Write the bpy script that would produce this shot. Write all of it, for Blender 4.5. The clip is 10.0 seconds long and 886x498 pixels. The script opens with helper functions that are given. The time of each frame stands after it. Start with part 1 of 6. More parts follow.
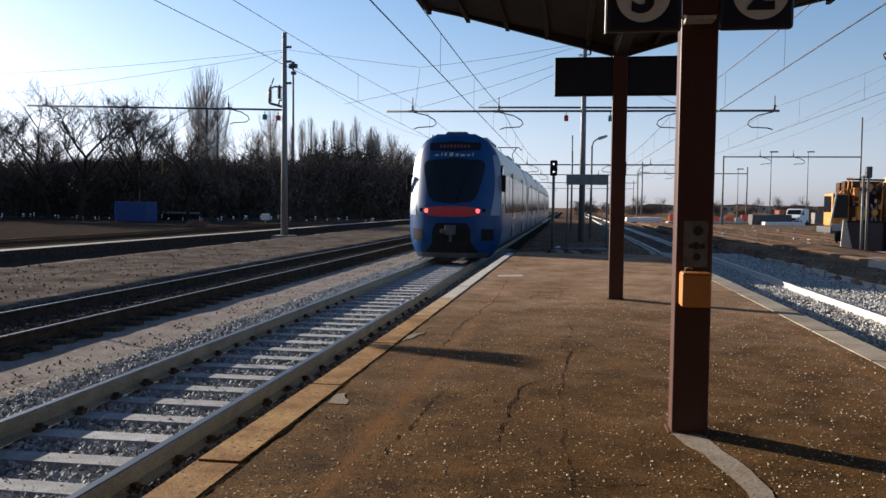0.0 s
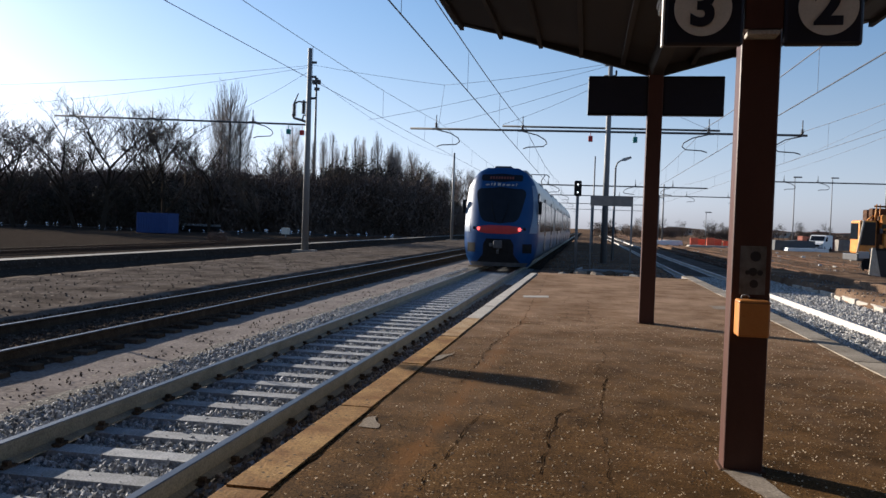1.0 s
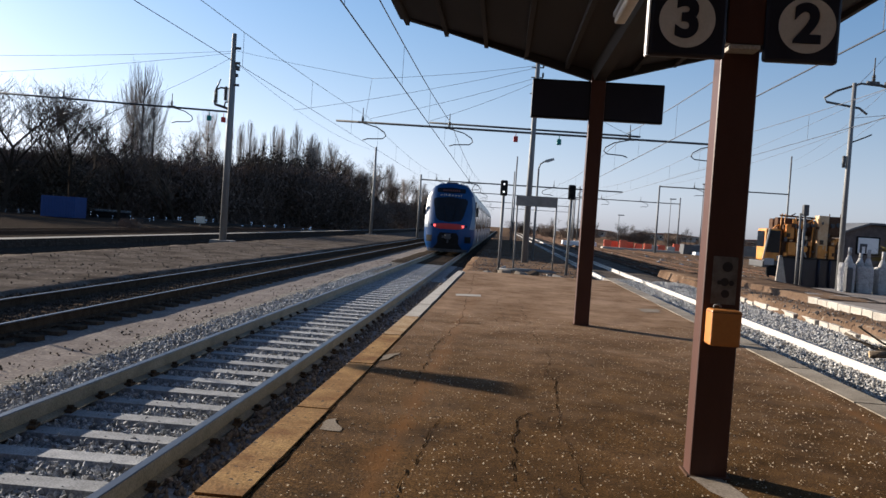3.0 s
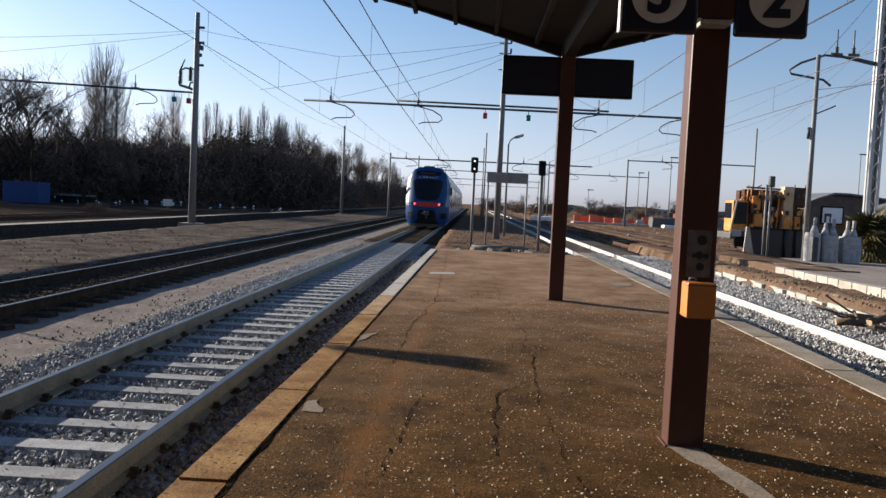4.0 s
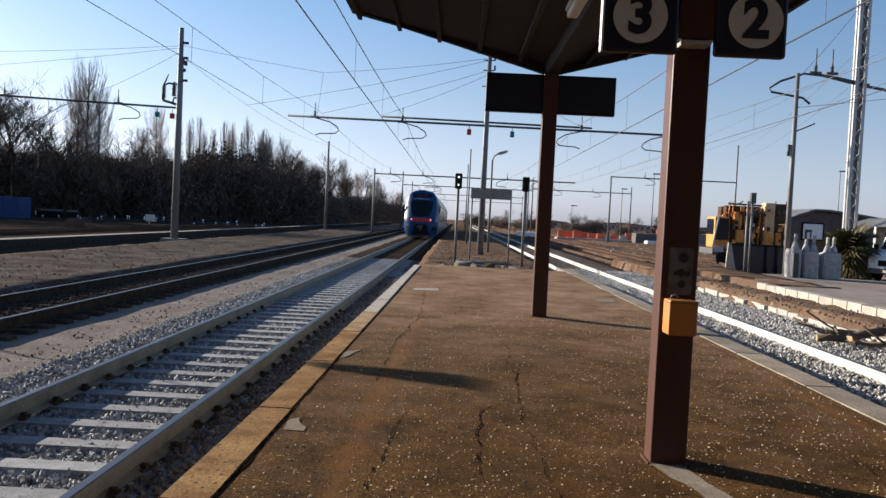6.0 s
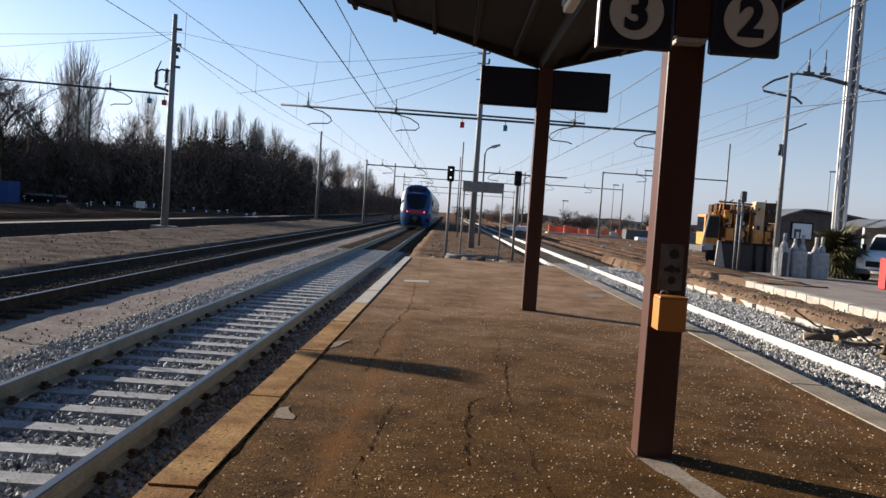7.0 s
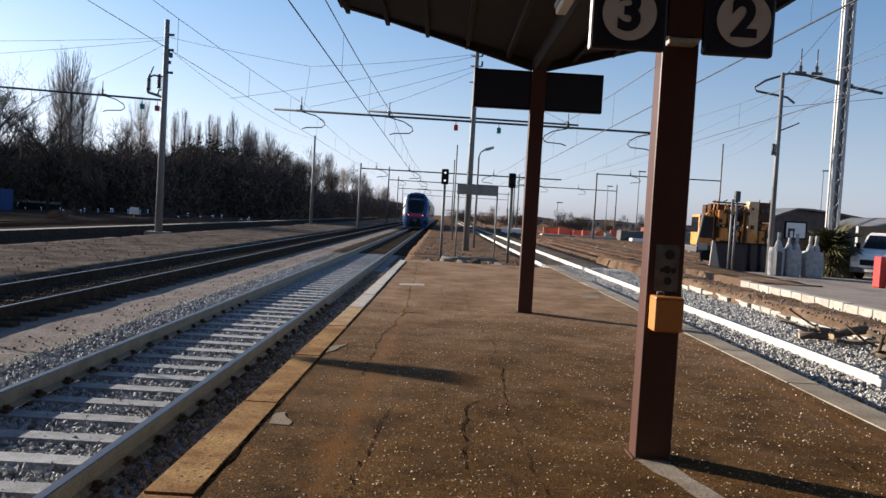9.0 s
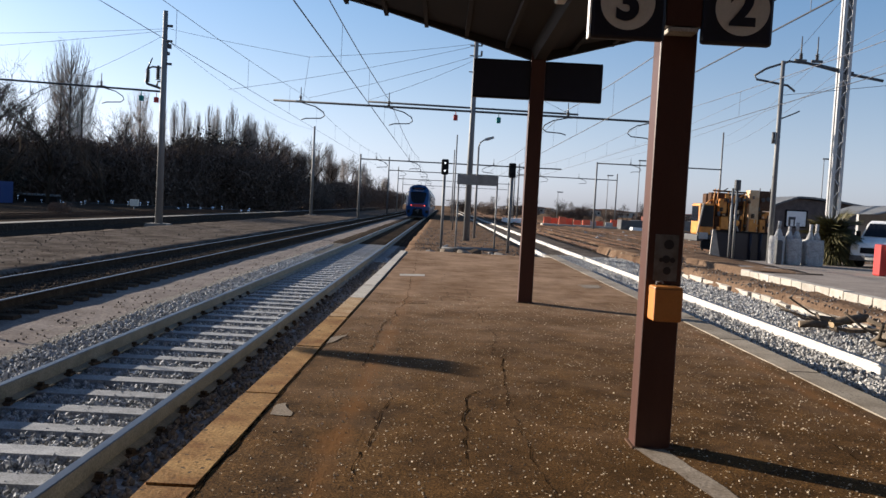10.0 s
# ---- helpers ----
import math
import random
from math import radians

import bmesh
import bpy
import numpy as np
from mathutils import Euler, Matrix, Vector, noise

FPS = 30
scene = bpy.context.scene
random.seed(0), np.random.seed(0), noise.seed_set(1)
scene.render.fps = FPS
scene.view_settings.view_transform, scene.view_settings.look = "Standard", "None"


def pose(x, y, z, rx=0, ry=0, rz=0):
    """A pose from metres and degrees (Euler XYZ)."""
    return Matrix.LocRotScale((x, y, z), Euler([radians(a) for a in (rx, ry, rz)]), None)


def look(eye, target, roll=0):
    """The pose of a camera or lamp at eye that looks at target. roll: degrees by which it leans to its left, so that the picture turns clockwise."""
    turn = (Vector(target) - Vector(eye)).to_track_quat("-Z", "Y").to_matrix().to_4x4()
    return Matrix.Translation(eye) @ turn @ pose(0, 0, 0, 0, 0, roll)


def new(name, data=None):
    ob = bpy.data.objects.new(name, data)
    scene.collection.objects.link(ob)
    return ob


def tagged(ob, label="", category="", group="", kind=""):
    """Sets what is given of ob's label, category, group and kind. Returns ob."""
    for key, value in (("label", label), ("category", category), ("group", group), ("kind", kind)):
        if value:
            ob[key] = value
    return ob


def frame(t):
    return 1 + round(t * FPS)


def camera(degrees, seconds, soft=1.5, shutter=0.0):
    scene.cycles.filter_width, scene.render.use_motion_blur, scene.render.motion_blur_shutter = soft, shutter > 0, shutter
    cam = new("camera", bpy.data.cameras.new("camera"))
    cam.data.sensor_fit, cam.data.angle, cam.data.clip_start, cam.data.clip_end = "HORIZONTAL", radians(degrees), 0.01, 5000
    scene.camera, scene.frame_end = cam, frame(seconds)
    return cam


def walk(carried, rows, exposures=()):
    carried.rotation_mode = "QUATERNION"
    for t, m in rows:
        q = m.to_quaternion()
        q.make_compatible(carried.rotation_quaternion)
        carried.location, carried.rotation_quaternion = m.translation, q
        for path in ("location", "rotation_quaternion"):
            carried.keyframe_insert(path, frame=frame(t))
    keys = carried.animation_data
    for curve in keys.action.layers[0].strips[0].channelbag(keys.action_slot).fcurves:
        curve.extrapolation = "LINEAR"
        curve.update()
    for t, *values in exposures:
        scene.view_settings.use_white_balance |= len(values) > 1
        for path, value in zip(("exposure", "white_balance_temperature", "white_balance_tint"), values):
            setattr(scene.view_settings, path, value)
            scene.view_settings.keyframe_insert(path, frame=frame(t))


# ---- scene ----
cam = camera(57.0, 10.0)
PATH = [
    (0, (3.523, -0.236, 1.681), (3.222, 1.738, 1.576), 0.6),
    (0.5, (3.442, -0.1, 1.683), (3.093, 1.868, 1.614), 0.3),
    (1, (3.342, -0.035, 1.675), (2.997, 1.934, 1.613), 1.9),
    (1.5, (3.155, -0.119, 1.681), (2.942, 1.869, 1.617), 1.6),
    (2, (3.054, -0.112, 1.681), (2.89, 1.88, 1.624), 3.7),
    (2.2, (3.034, -0.047, 1.665), (2.897, 1.947, 1.588), 5.2),
    (3.3, (2.953, 0.028, 1.699), (2.827, 2.023, 1.639), 3.1),
    (3.5, (2.945, 0.037, 1.689), (2.866, 2.032, 1.585), 3.5),
    (4, (2.926, 0.003, 1.699), (2.86, 1.999, 1.585), 2.7),
    (4.5, (2.922, 0.006, 1.706), (2.859, 2.002, 1.607), 3.1),
    (5, (2.929, 0.009, 1.711), (2.885, 2.006, 1.621), 3.2),
    (5.5, (2.932, 0.003, 1.711), (2.894, 2.001, 1.637), 2.7),
    (6.8, (2.926, -0.008, 1.712), (2.924, 1.991, 1.631), 3.5),
    (7, (2.921, -0.018, 1.707), (2.916, 1.98, 1.616), 3.9),
    (7.5, (2.923, -0.007, 1.714), (2.903, 1.991, 1.624), 3.5),
    (8, (2.919, 0.005, 1.705), (2.915, 2.002, 1.595), 3.5),
    (8.5, (2.92, -0.003, 1.707), (2.925, 1.994, 1.611), 3.3),
    (9, (2.918, -0.003, 1.707), (2.925, 1.995, 1.624), 3.3),
    (9.5, (2.921, -0.005, 1.711), (2.939, 1.993, 1.614), 3.1),
    (10, (2.925, -0.01, 1.712), (2.932, 1.987, 1.605), 3.0),
]
walk(cam, [(t, look(eye, target, roll)) for t, eye, target, roll in PATH],
     exposures=[(0, 1.22, 5680, 10), (0.5, 1.21, 5580, 10), (1.5, 1.10, 5500, 10), (2.5, 1.19, 5600, 10), (10, 1.23, 5620, 10)])

# ---- light ----
SUN_TO = Vector((-0.866, 0.50, 0.285)).normalized()
world = bpy.data.worlds.new("world")
scene.world = world
world.use_nodes = True
wn, wl = world.node_tree.nodes, world.node_tree.links
sky = wn.new("ShaderNodeTexSky")
sky.sky_type = "NISHITA"
sky.sun_disc = False
sky.sun_elevation = math.asin(SUN_TO.z)
sky.sun_rotation = math.atan2(SUN_TO.x, SUN_TO.y)
sky.air_density, sky.dust_density, sky.ozone_density = 1.0, 0.6, 2.2
# thin winter haze takes the colour out of the sky towards the horizon
tc = wn.new("ShaderNodeTexCoord")
sep = wn.new("ShaderNodeSeparateXYZ")
wl.new(tc.outputs["Generated"], sep.inputs[0])
up = wn.new("ShaderNodeMapRange")
up.interpolation_type = "SMOOTHSTEP"
up.inputs[1].default_value, up.inputs[2].default_value = 0.0, 0.30
up.inputs[3].default_value, up.inputs[4].default_value = 0.62, 0.0
wl.new(sep.outputs[2], up.inputs[0])
bw = wn.new("ShaderNodeRGBToBW")
wl.new(sky.outputs[0], bw.inputs[0])
tint = wn.new("ShaderNodeMix")
tint.data_type, tint.blend_type = "RGBA", "MULTIPLY"
tint.inputs[0].default_value = 1.0
tint.inputs[7].default_value = (1.11, 1.065, 1.21, 1)
wl.new(bw.outputs[0], tint.inputs[6])
veil = wn.new("ShaderNodeMix")
veil.data_type = "RGBA"
wl.new(up.outputs[0], veil.inputs[0])
wl.new(sky.outputs[0], veil.inputs[6])
wl.new(tint.outputs[2], veil.inputs[7])
wl.new(veil.outputs[2], wn["Background"].inputs[0])
wn["Background"].inputs[1].default_value = 0.06
sun = new("sun", bpy.data.lights.new("sun", "SUN"))
sun.data.energy, sun.data.angle, sun.data.color = 5.0, radians(0.53), (1.0, 0.82, 0.60)
sun.matrix_world = look((0, 0, 60), Vector((0, 0, 60)) - SUN_TO)


# ---- materials ----
def surf(name, a, b, scale=4.0, rough=0.7, metal=0.0, bump=0.2, fine=60.0, speck=None, streak=None, rand=0.0, depth=0.01, grit=None, cut=0.32):
    """Two tones mixed by coarse noise, a finer grain, optional pale specks or streaks, relief by both."""
    m = bpy.data.materials.new(name)
    m.use_nodes = True
    n, l = m.node_tree.nodes, m.node_tree.links
    out = n["Principled BSDF"]
    tc = n.new("ShaderNodeTexCoord")
    mp = n.new("ShaderNodeMapping")
    l.new(tc.outputs["Object"], mp.inputs[0])
    if streak:
        mp.inputs["Scale"].default_value = streak
    big = n.new("ShaderNodeTexNoise")
    big.inputs["Scale"].default_value, big.inputs["Detail"].default_value = scale, 8
    big.inputs["Roughness"].default_value = 0.65
    l.new(mp.outputs[0], big.inputs["Vector"])
    ramp = n.new("ShaderNodeMapRange")
    ramp.inputs[1].default_value, ramp.inputs[2].default_value = 0.32, 0.68
    l.new(big.outputs[0], ramp.inputs[0])
    mix = n.new("ShaderNodeMix")
    mix.data_type = "RGBA"
    mix.inputs[6].default_value, mix.inputs[7].default_value = (*a, 1), (*b, 1)
    l.new(ramp.outputs[0], mix.inputs[0])
    small = n.new("ShaderNodeTexNoise")
    small.inputs["Scale"].default_value, small.inputs["Detail"].default_value = fine, 4
    l.new(tc.outputs["Object"], small.inputs["Vector"])
    grain = n.new("ShaderNodeMapRange")
    grain.inputs[1].default_value, grain.inputs[2].default_value = 0.3, 0.7
    grit = (0.28 if bump > 0.15 else 0.05) if grit is None else grit
    grain.inputs[3].default_value, grain.inputs[4].default_value = 1 - grit, 1 + grit
    l.new(small.outputs[0], grain.inputs[0])
    mul = n.new("ShaderNodeMix")
    mul.data_type, mul.blend_type = "RGBA", "MULTIPLY"
    mul.inputs[0].default_value = 1.0
    l.new(mix.outputs[2], mul.inputs[6])
    l.new(grain.outputs[0], mul.inputs[7])
    last = mul.outputs[2]
    if speck:
        sc, amount, col = speck
        vo = n.new("ShaderNodeTexVoronoi")
        vo.inputs["Scale"].default_value = sc
        warp = n.new("ShaderNodeMix")
        warp.data_type, warp.blend_type = "RGBA", "ADD"
        warp.inputs[0].default_value = 0.035
        wob = n.new("ShaderNodeTexNoise")
        wob.inputs["Scale"].default_value = sc * 1.6
        l.new(tc.outputs["Object"], wob.inputs["Vector"])
        l.new(tc.outputs["Object"], warp.inputs[6])
        l.new(wob.outputs["Color"], warp.inputs[7])
        l.new(warp.outputs[2], vo.inputs["Vector"])
        sep = n.new("ShaderNodeSeparateColor")
        l.new(vo.outputs["Color"], sep.inputs[0])
        pick = n.new("ShaderNodeMath")
        pick.operation = "GREATER_THAN"
        thr = n.new("ShaderNodeMath")
        thr.operation = "MULTIPLY_ADD"
        thr.inputs[1].default_value, thr.inputs[2].default_value = -1.7 * amount, 1.0
        l.new(ramp.outputs[0], thr.inputs[0])
        l.new(thr.outputs[0], pick.inputs[1])
        l.new(sep.outputs[0], pick.inputs[0])
        near = n.new("ShaderNodeMath")
        near.operation = "LESS_THAN"
        near.inputs[1].default_value = cut
        l.new(vo.outputs["Distance"], near.inputs[0])
        both = n.new("ShaderNodeMath")
        both.operation = "MULTIPLY"
        l.new(pick.outputs[0], both.inputs[0])
        l.new(near.outputs[0], both.inputs[1])
        sm = n.new("ShaderNodeMix")
        sm.data_type = "RGBA"
        sm.inputs[7].default_value = (*col, 1)
        l.new(both.outputs[0], sm.inputs[0])
        l.new(last, sm.inputs[6])
        last = sm.outputs[2]
    if rand:
        oi = n.new("ShaderNodeObjectInfo")
        rr = n.new("ShaderNodeMapRange")
        rr.inputs[3].default_value, rr.inputs[4].default_value = 1 - rand, 1 + rand
        l.new(oi.outputs["Random"], rr.inputs[0])
        rm = n.new("ShaderNodeMix")
        rm.data_type, rm.blend_type = "RGBA", "MULTIPLY"
        rm.inputs[0].default_value = 1.0
        l.new(last, rm.inputs[6])
        l.new(rr.outputs[0], rm.inputs[7])
        last = rm.outputs[2]
    l.new(last, out.inputs["Base Color"])
    out.inputs["Roughness"].default_value, out.inputs["Metallic"].default_value = rough, metal
    out.inputs["Specular IOR Level"].default_value = 0.0 if rough >= 0.88 else 0.1 if rough >= 0.8 else 0.4
    if bump:
        add = n.new("ShaderNodeMath")
        add.operation = "MULTIPLY_ADD"
        add.inputs[1].default_value = 0.5
        l.new(small.outputs[0], add.inputs[0])
        l.new(big.outputs[0], add.inputs[2])
        bp = n.new("ShaderNodeBump")
        bp.inputs["Strength"].default_value, bp.inputs["Distance"].default_value = bump, depth
        l.new(add.outputs[0], bp.inputs["Height"])
        l.new(bp.outputs[0], out.inputs["Normal"])
    return m


def isle(m, lo, hi):
    """Vary a material's brightness from piece to piece of one mesh."""
    n, l = m.node_tree.nodes, m.node_tree.links
    out = n["Principled BSDF"]
    src = out.inputs["Base Color"].links[0].from_socket
    geo = n.new("ShaderNodeNewGeometry")
    rr = n.new("ShaderNodeMapRange")
    rr.inputs[3].default_value, rr.inputs[4].default_value = lo, hi
    l.new(geo.outputs["Random Per Island"], rr.inputs[0])
    rm = n.new("ShaderNodeMix")
    rm.data_type, rm.blend_type = "RGBA", "MULTIPLY"
    rm.inputs[0].default_value = 1.0
    l.new(src, rm.inputs[6])
    l.new(rr.outputs[0], rm.inputs[7])
    l.new(rm.outputs[2], out.inputs["Base Color"])
    return m


def glow(name, col, strength):
    m = bpy.data.materials.new(name)
    m.use_nodes = True
    b = m.node_tree.nodes["Principled BSDF"]
    b.inputs["Base Color"].default_value = (*col, 1)
    b.inputs["Emission Color"].default_value = (*col, 1)
    b.inputs["Emission Strength"].default_value = strength
    return m


ASPHALT = surf("platform_asphalt", (0.0235, 0.0122, 0.0036), (0.120, 0.0625, 0.0195), 2.3, 0.87, bump=0.8, fine=85, speck=(40, 0.20, (0.40, 0.31, 0.20)), depth=0.014, grit=0.8, cut=0.24)
ASPHALT.node_tree.nodes["Noise Texture"].inputs["Roughness"].default_value = 0.8
ASPHALT.node_tree.nodes["Principled BSDF"].inputs["Specular IOR Level"].default_value = 0.04


def streaks(m, lines, col):
    """Rust-coloured stains that run in ragged lines along the platform: (x at the start, start y, slope, half width, length)."""
    n, l = m.node_tree.nodes, m.node_tree.links
    out = n["Principled BSDF"]
    last = out.inputs["Base Color"].links[0].from_socket
    tc = n.new("ShaderNodeTexCoord")
    xyz = n.new("ShaderNodeSeparateXYZ")
    l.new(tc.outputs["Object"], xyz.inputs[0])
    no = n.new("ShaderNodeTexNoise")
    no.inputs["Scale"].default_value, no.inputs["Detail"].default_value = 2.6, 7

    def math_node(op, a, b, c=None):
        k = n.new("ShaderNodeMath")
        k.operation = op
        for i, v in enumerate((a, b, c)):
            if v is None:
                continue
            if isinstance(v, (int, float)):
                k.inputs[i].default_value = v
            else:
                l.new(v, k.inputs[i])
        return k.outputs[0]

    l.new(tc.outputs["Object"], no.inputs["Vector"])
    for x0, y0, slope, half, length in lines:
        centre = math_node("MULTIPLY_ADD", xyz.outputs[1], slope, x0 - slope * y0)
        off = math_node("ABSOLUTE", math_node("SUBTRACT", xyz.outputs[0], centre), 0.0)
        ragged = math_node("MULTIPLY_ADD", no.outputs[0], half * 3.0, off)
        side = n.new("ShaderNodeMapRange")
        side.interpolation_type = "SMOOTHSTEP"
        side.inputs[1].default_value, side.inputs[2].default_value = half * 1.2, half * 2.9
        side.inputs[3].default_value, side.inputs[4].default_value = 0.85, 0.0
        l.new(ragged, side.inputs[0])
        end = n.new("ShaderNodeMapRange")
        end.interpolation_type = "SMOOTHSTEP"
        end.inputs[1].default_value, end.inputs[2].default_value = y0 + length * 0.6, y0 + length
        end.inputs[3].default_value, end.inputs[4].default_value = 1.0, 0.0
        l.new(xyz.outputs[1], end.inputs[0])
        mask = math_node("MULTIPLY", side.outputs[0], end.outputs[0])
        mx = n.new("ShaderNodeMix")
        mx.data_type = "RGBA"
        mx.inputs[7].default_value = (*col, 1)
        l.new(mask, mx.inputs[0])
        l.new(last, mx.inputs[6])
        last = mx.outputs[2]
    # grazing sun sheen painted into the colour: paler towards the open end, in ragged patches
    ragged_y = math_node("MULTIPLY_ADD", no.outputs[0], 9.0, xyz.outputs[1])
    far_sheen = n.new("ShaderNodeMapRange")
    far_sheen.interpolation_type = "SMOOTHSTEP"
    far_sheen.inputs[1].default_value, far_sheen.inputs[2].default_value = 8.0, 22.0
    far_sheen.inputs[3].default_value, far_sheen.inputs[4].default_value = 0.0, 0.8
    l.new(ragged_y, far_sheen.inputs[0])
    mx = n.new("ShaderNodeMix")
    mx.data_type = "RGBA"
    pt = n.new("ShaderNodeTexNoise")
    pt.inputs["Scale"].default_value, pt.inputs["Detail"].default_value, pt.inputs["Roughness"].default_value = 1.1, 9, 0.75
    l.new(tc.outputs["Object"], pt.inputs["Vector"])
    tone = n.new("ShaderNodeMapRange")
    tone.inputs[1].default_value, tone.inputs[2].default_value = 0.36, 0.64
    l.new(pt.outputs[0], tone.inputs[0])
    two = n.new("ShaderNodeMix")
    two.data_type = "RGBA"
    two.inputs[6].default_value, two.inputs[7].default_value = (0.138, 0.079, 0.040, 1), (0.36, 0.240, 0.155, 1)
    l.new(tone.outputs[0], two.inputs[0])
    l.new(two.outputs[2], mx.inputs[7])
    l.new(far_sheen.outputs[0], mx.inputs[0])
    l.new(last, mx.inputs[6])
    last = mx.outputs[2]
    l.new(last, out.inputs["Base Color"])


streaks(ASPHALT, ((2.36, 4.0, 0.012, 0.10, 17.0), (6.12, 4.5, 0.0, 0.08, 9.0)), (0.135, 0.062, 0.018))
TAR = surf("crack_dirt", (0.010, 0.007, 0.0045), (0.024, 0.016, 0.010), 6, 0.9, bump=0.4)
YELLOW_STONE = surf("worn_yellow_kerb", (0.15, 0.064, 0.015), (0.34, 0.205, 0.075), 3.2, 0.85, bump=0.8, fine=60, grit=0.4, speck=(22, 0.2, (0.07, 0.045, 0.025)), rand=0.15)
WHITE_STONE = surf("pale_kerb", (0.33, 0.295, 0.25), (0.44, 0.405, 0.35), 3, 0.8, bump=0.4, rand=0.12)
FADED_STONE = surf("faded_yellow_kerb", (0.22, 0.125, 0.05), (0.38, 0.28, 0.165), 3.2, 0.85, bump=0.6, fine=60, grit=0.3, speck=(22, 0.15, (0.09, 0.06, 0.035)), rand=0.1)
DIRTY_KERB = surf("dirty_kerb", (0.17, 0.14, 0.105), (0.31, 0.27, 0.215), 2.2, 0.85, bump=0.5, speck=(26, 0.12, (0.10, 0.085, 0.065)), rand=0.12)
CONCRETE = surf("concrete", (0.18, 0.165, 0.145), (0.26, 0.24, 0.215), 2.5, 0.85, bump=0.4, rand=0.1)
SLEEPER = surf("concrete_sleeper", (0.20, 0.203, 0.21), (0.33, 0.333, 0.342), 6, 0.85, bump=0.4, rand=0.14)
OLD_SLEEPER = surf("old_wooden_sleeper", (0.05, 0.038, 0.028), (0.10, 0.075, 0.055), 5, 0.9, bump=0.6, rand=0.2)
# stone and bed beside track 3: lighter copies with the sunlight painted in
SUNLIT_STONE = isle(surf("sunlit_ballast_stone", (0.30, 0.29, 0.275), (0.50, 0.485, 0.46), 9, 0.85, bump=0.4), 0.6, 1.35)
SUNLIT_BED = surf("sunlit_ballast_bed", (0.15, 0.138, 0.125), (0.25, 0.235, 0.215), 14, 0.9, bump=1.0, fine=30, speck=(24, 0.3, (0.55, 0.53, 0.5)), depth=0.05)
BROWN_STONE = isle(surf("dusty_brown_stone", (0.12, 0.104, 0.092), (0.20, 0.177, 0.16), 9, 0.9, bump=0.3), 0.6, 1.35)
DARK_STONE = isle(surf("earthy_stone", (0.06, 0.049, 0.041), (0.11, 0.092, 0.076), 9, 0.9, bump=0.3), 0.65, 1.4)
STONE = isle(surf("ballast_stone", (0.20, 0.203, 0.21), (0.39, 0.393, 0.40), 9, 0.85, bump=0.4), 0.55, 1.5)
BED = surf("ballast_bed", (0.09, 0.085, 0.08), (0.165, 0.157, 0.149), 14, 0.9, bump=1.0, fine=30, speck=(24, 0.25, (0.34, 0.33, 0.31)), depth=0.05)
DARK_BED = surf("oily_ballast_flank_shade", (0.028, 0.0225, 0.018), (0.062, 0.050, 0.040), 6, 0.9, bump=1.0, fine=30, speck=(20, 0.15, (0.16, 0.13, 0.10)), depth=0.05)
DIRT = surf("trodden_dirt", (0.160, 0.138, 0.124), (0.245, 0.215, 0.195), 1.6, 0.95, bump=0.8, fine=25, speck=(14, 0.12, (0.28, 0.25, 0.2)), depth=0.03)
SOIL = surf("yard_soil", (0.074, 0.046, 0.030), (0.210, 0.142, 0.094), 0.5, 0.95, bump=0.9, fine=18, speck=(5, 0.12, (0.25, 0.2, 0.15)), depth=0.05)
RAIL = surf("rail_web_rust", (0.17, 0.160, 0.125), (0.27, 0.252, 0.20), 3, 0.75, bump=0.3)
# lit copy of the rail web: sunlight on it is put into the pale colour
SUNLIT_RAIL = surf("sunlit_rail_web", (0.42, 0.39, 0.35), (0.55, 0.52, 0.48), 5, 0.6, bump=0.2)
YARD_DIRT = surf("dark_yard_dirt", (0.050, 0.041, 0.034), (0.150, 0.127, 0.108), 0.9, 0.95, bump=1.0, fine=20, speck=(9, 0.1, (0.26, 0.22, 0.18)), depth=0.05)
RAIL_TOP = surf("rail_head_polished", (0.07, 0.07, 0.08), (0.11, 0.11, 0.12), 8, 0.4, 0.8, bump=0.05, streak=(1, 0.05, 1))
RUST = surf("rusty_iron", (0.055, 0.031, 0.02), (0.11, 0.062, 0.038), 8, 0.85, bump=0.4)
BROWN = surf("brown_paint", (0.056, 0.0225, 0.0150), (0.082, 0.034, 0.0235), 2.5, 0.45, bump=0.15, streak=(1, 1, 0.2))
BROWN.node_tree.nodes["Principled BSDF"].inputs["Specular IOR Level"].default_value = 0.3
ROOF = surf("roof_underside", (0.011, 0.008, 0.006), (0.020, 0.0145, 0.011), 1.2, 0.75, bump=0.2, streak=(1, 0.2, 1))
NAVY = surf("navy_plate", (0.009, 0.010, 0.019), (0.014, 0.015, 0.026), 3, 0.45, bump=0.05)
CREAM = surf("cream_disc", (0.55, 0.51, 0.43), (0.62, 0.58, 0.50), 5, 0.6, bump=0.05)
ORANGE = surf("orange_box_paint", (0.42, 0.15, 0.028), (0.48, 0.19, 0.04), 4, 0.45, bump=0.08)
PAPER = surf("weathered_notice", (0.10, 0.09, 0.075), (0.2, 0.185, 0.16), 9, 0.8, bump=0.05)
INK = surf("dark_ink", (0.02, 0.018, 0.018), (0.03, 0.027, 0.025), 5, 0.7, bump=0)
GALV = surf("galvanised_steel", (0.135, 0.134, 0.132), (0.20, 0.198, 0.194), 3, 0.6, 0.2, bump=0.12, streak=(1, 1, 0.15))
# lighter copy of the galvanised steel, with sunlight in its colour
SUNLIT_GALV = surf("sunlit_galvanised_steel", (0.33, 0.33, 0.33), (0.44, 0.44, 0.44), 3, 0.5, 0.2, bump=0.12, streak=(1, 1, 0.15))
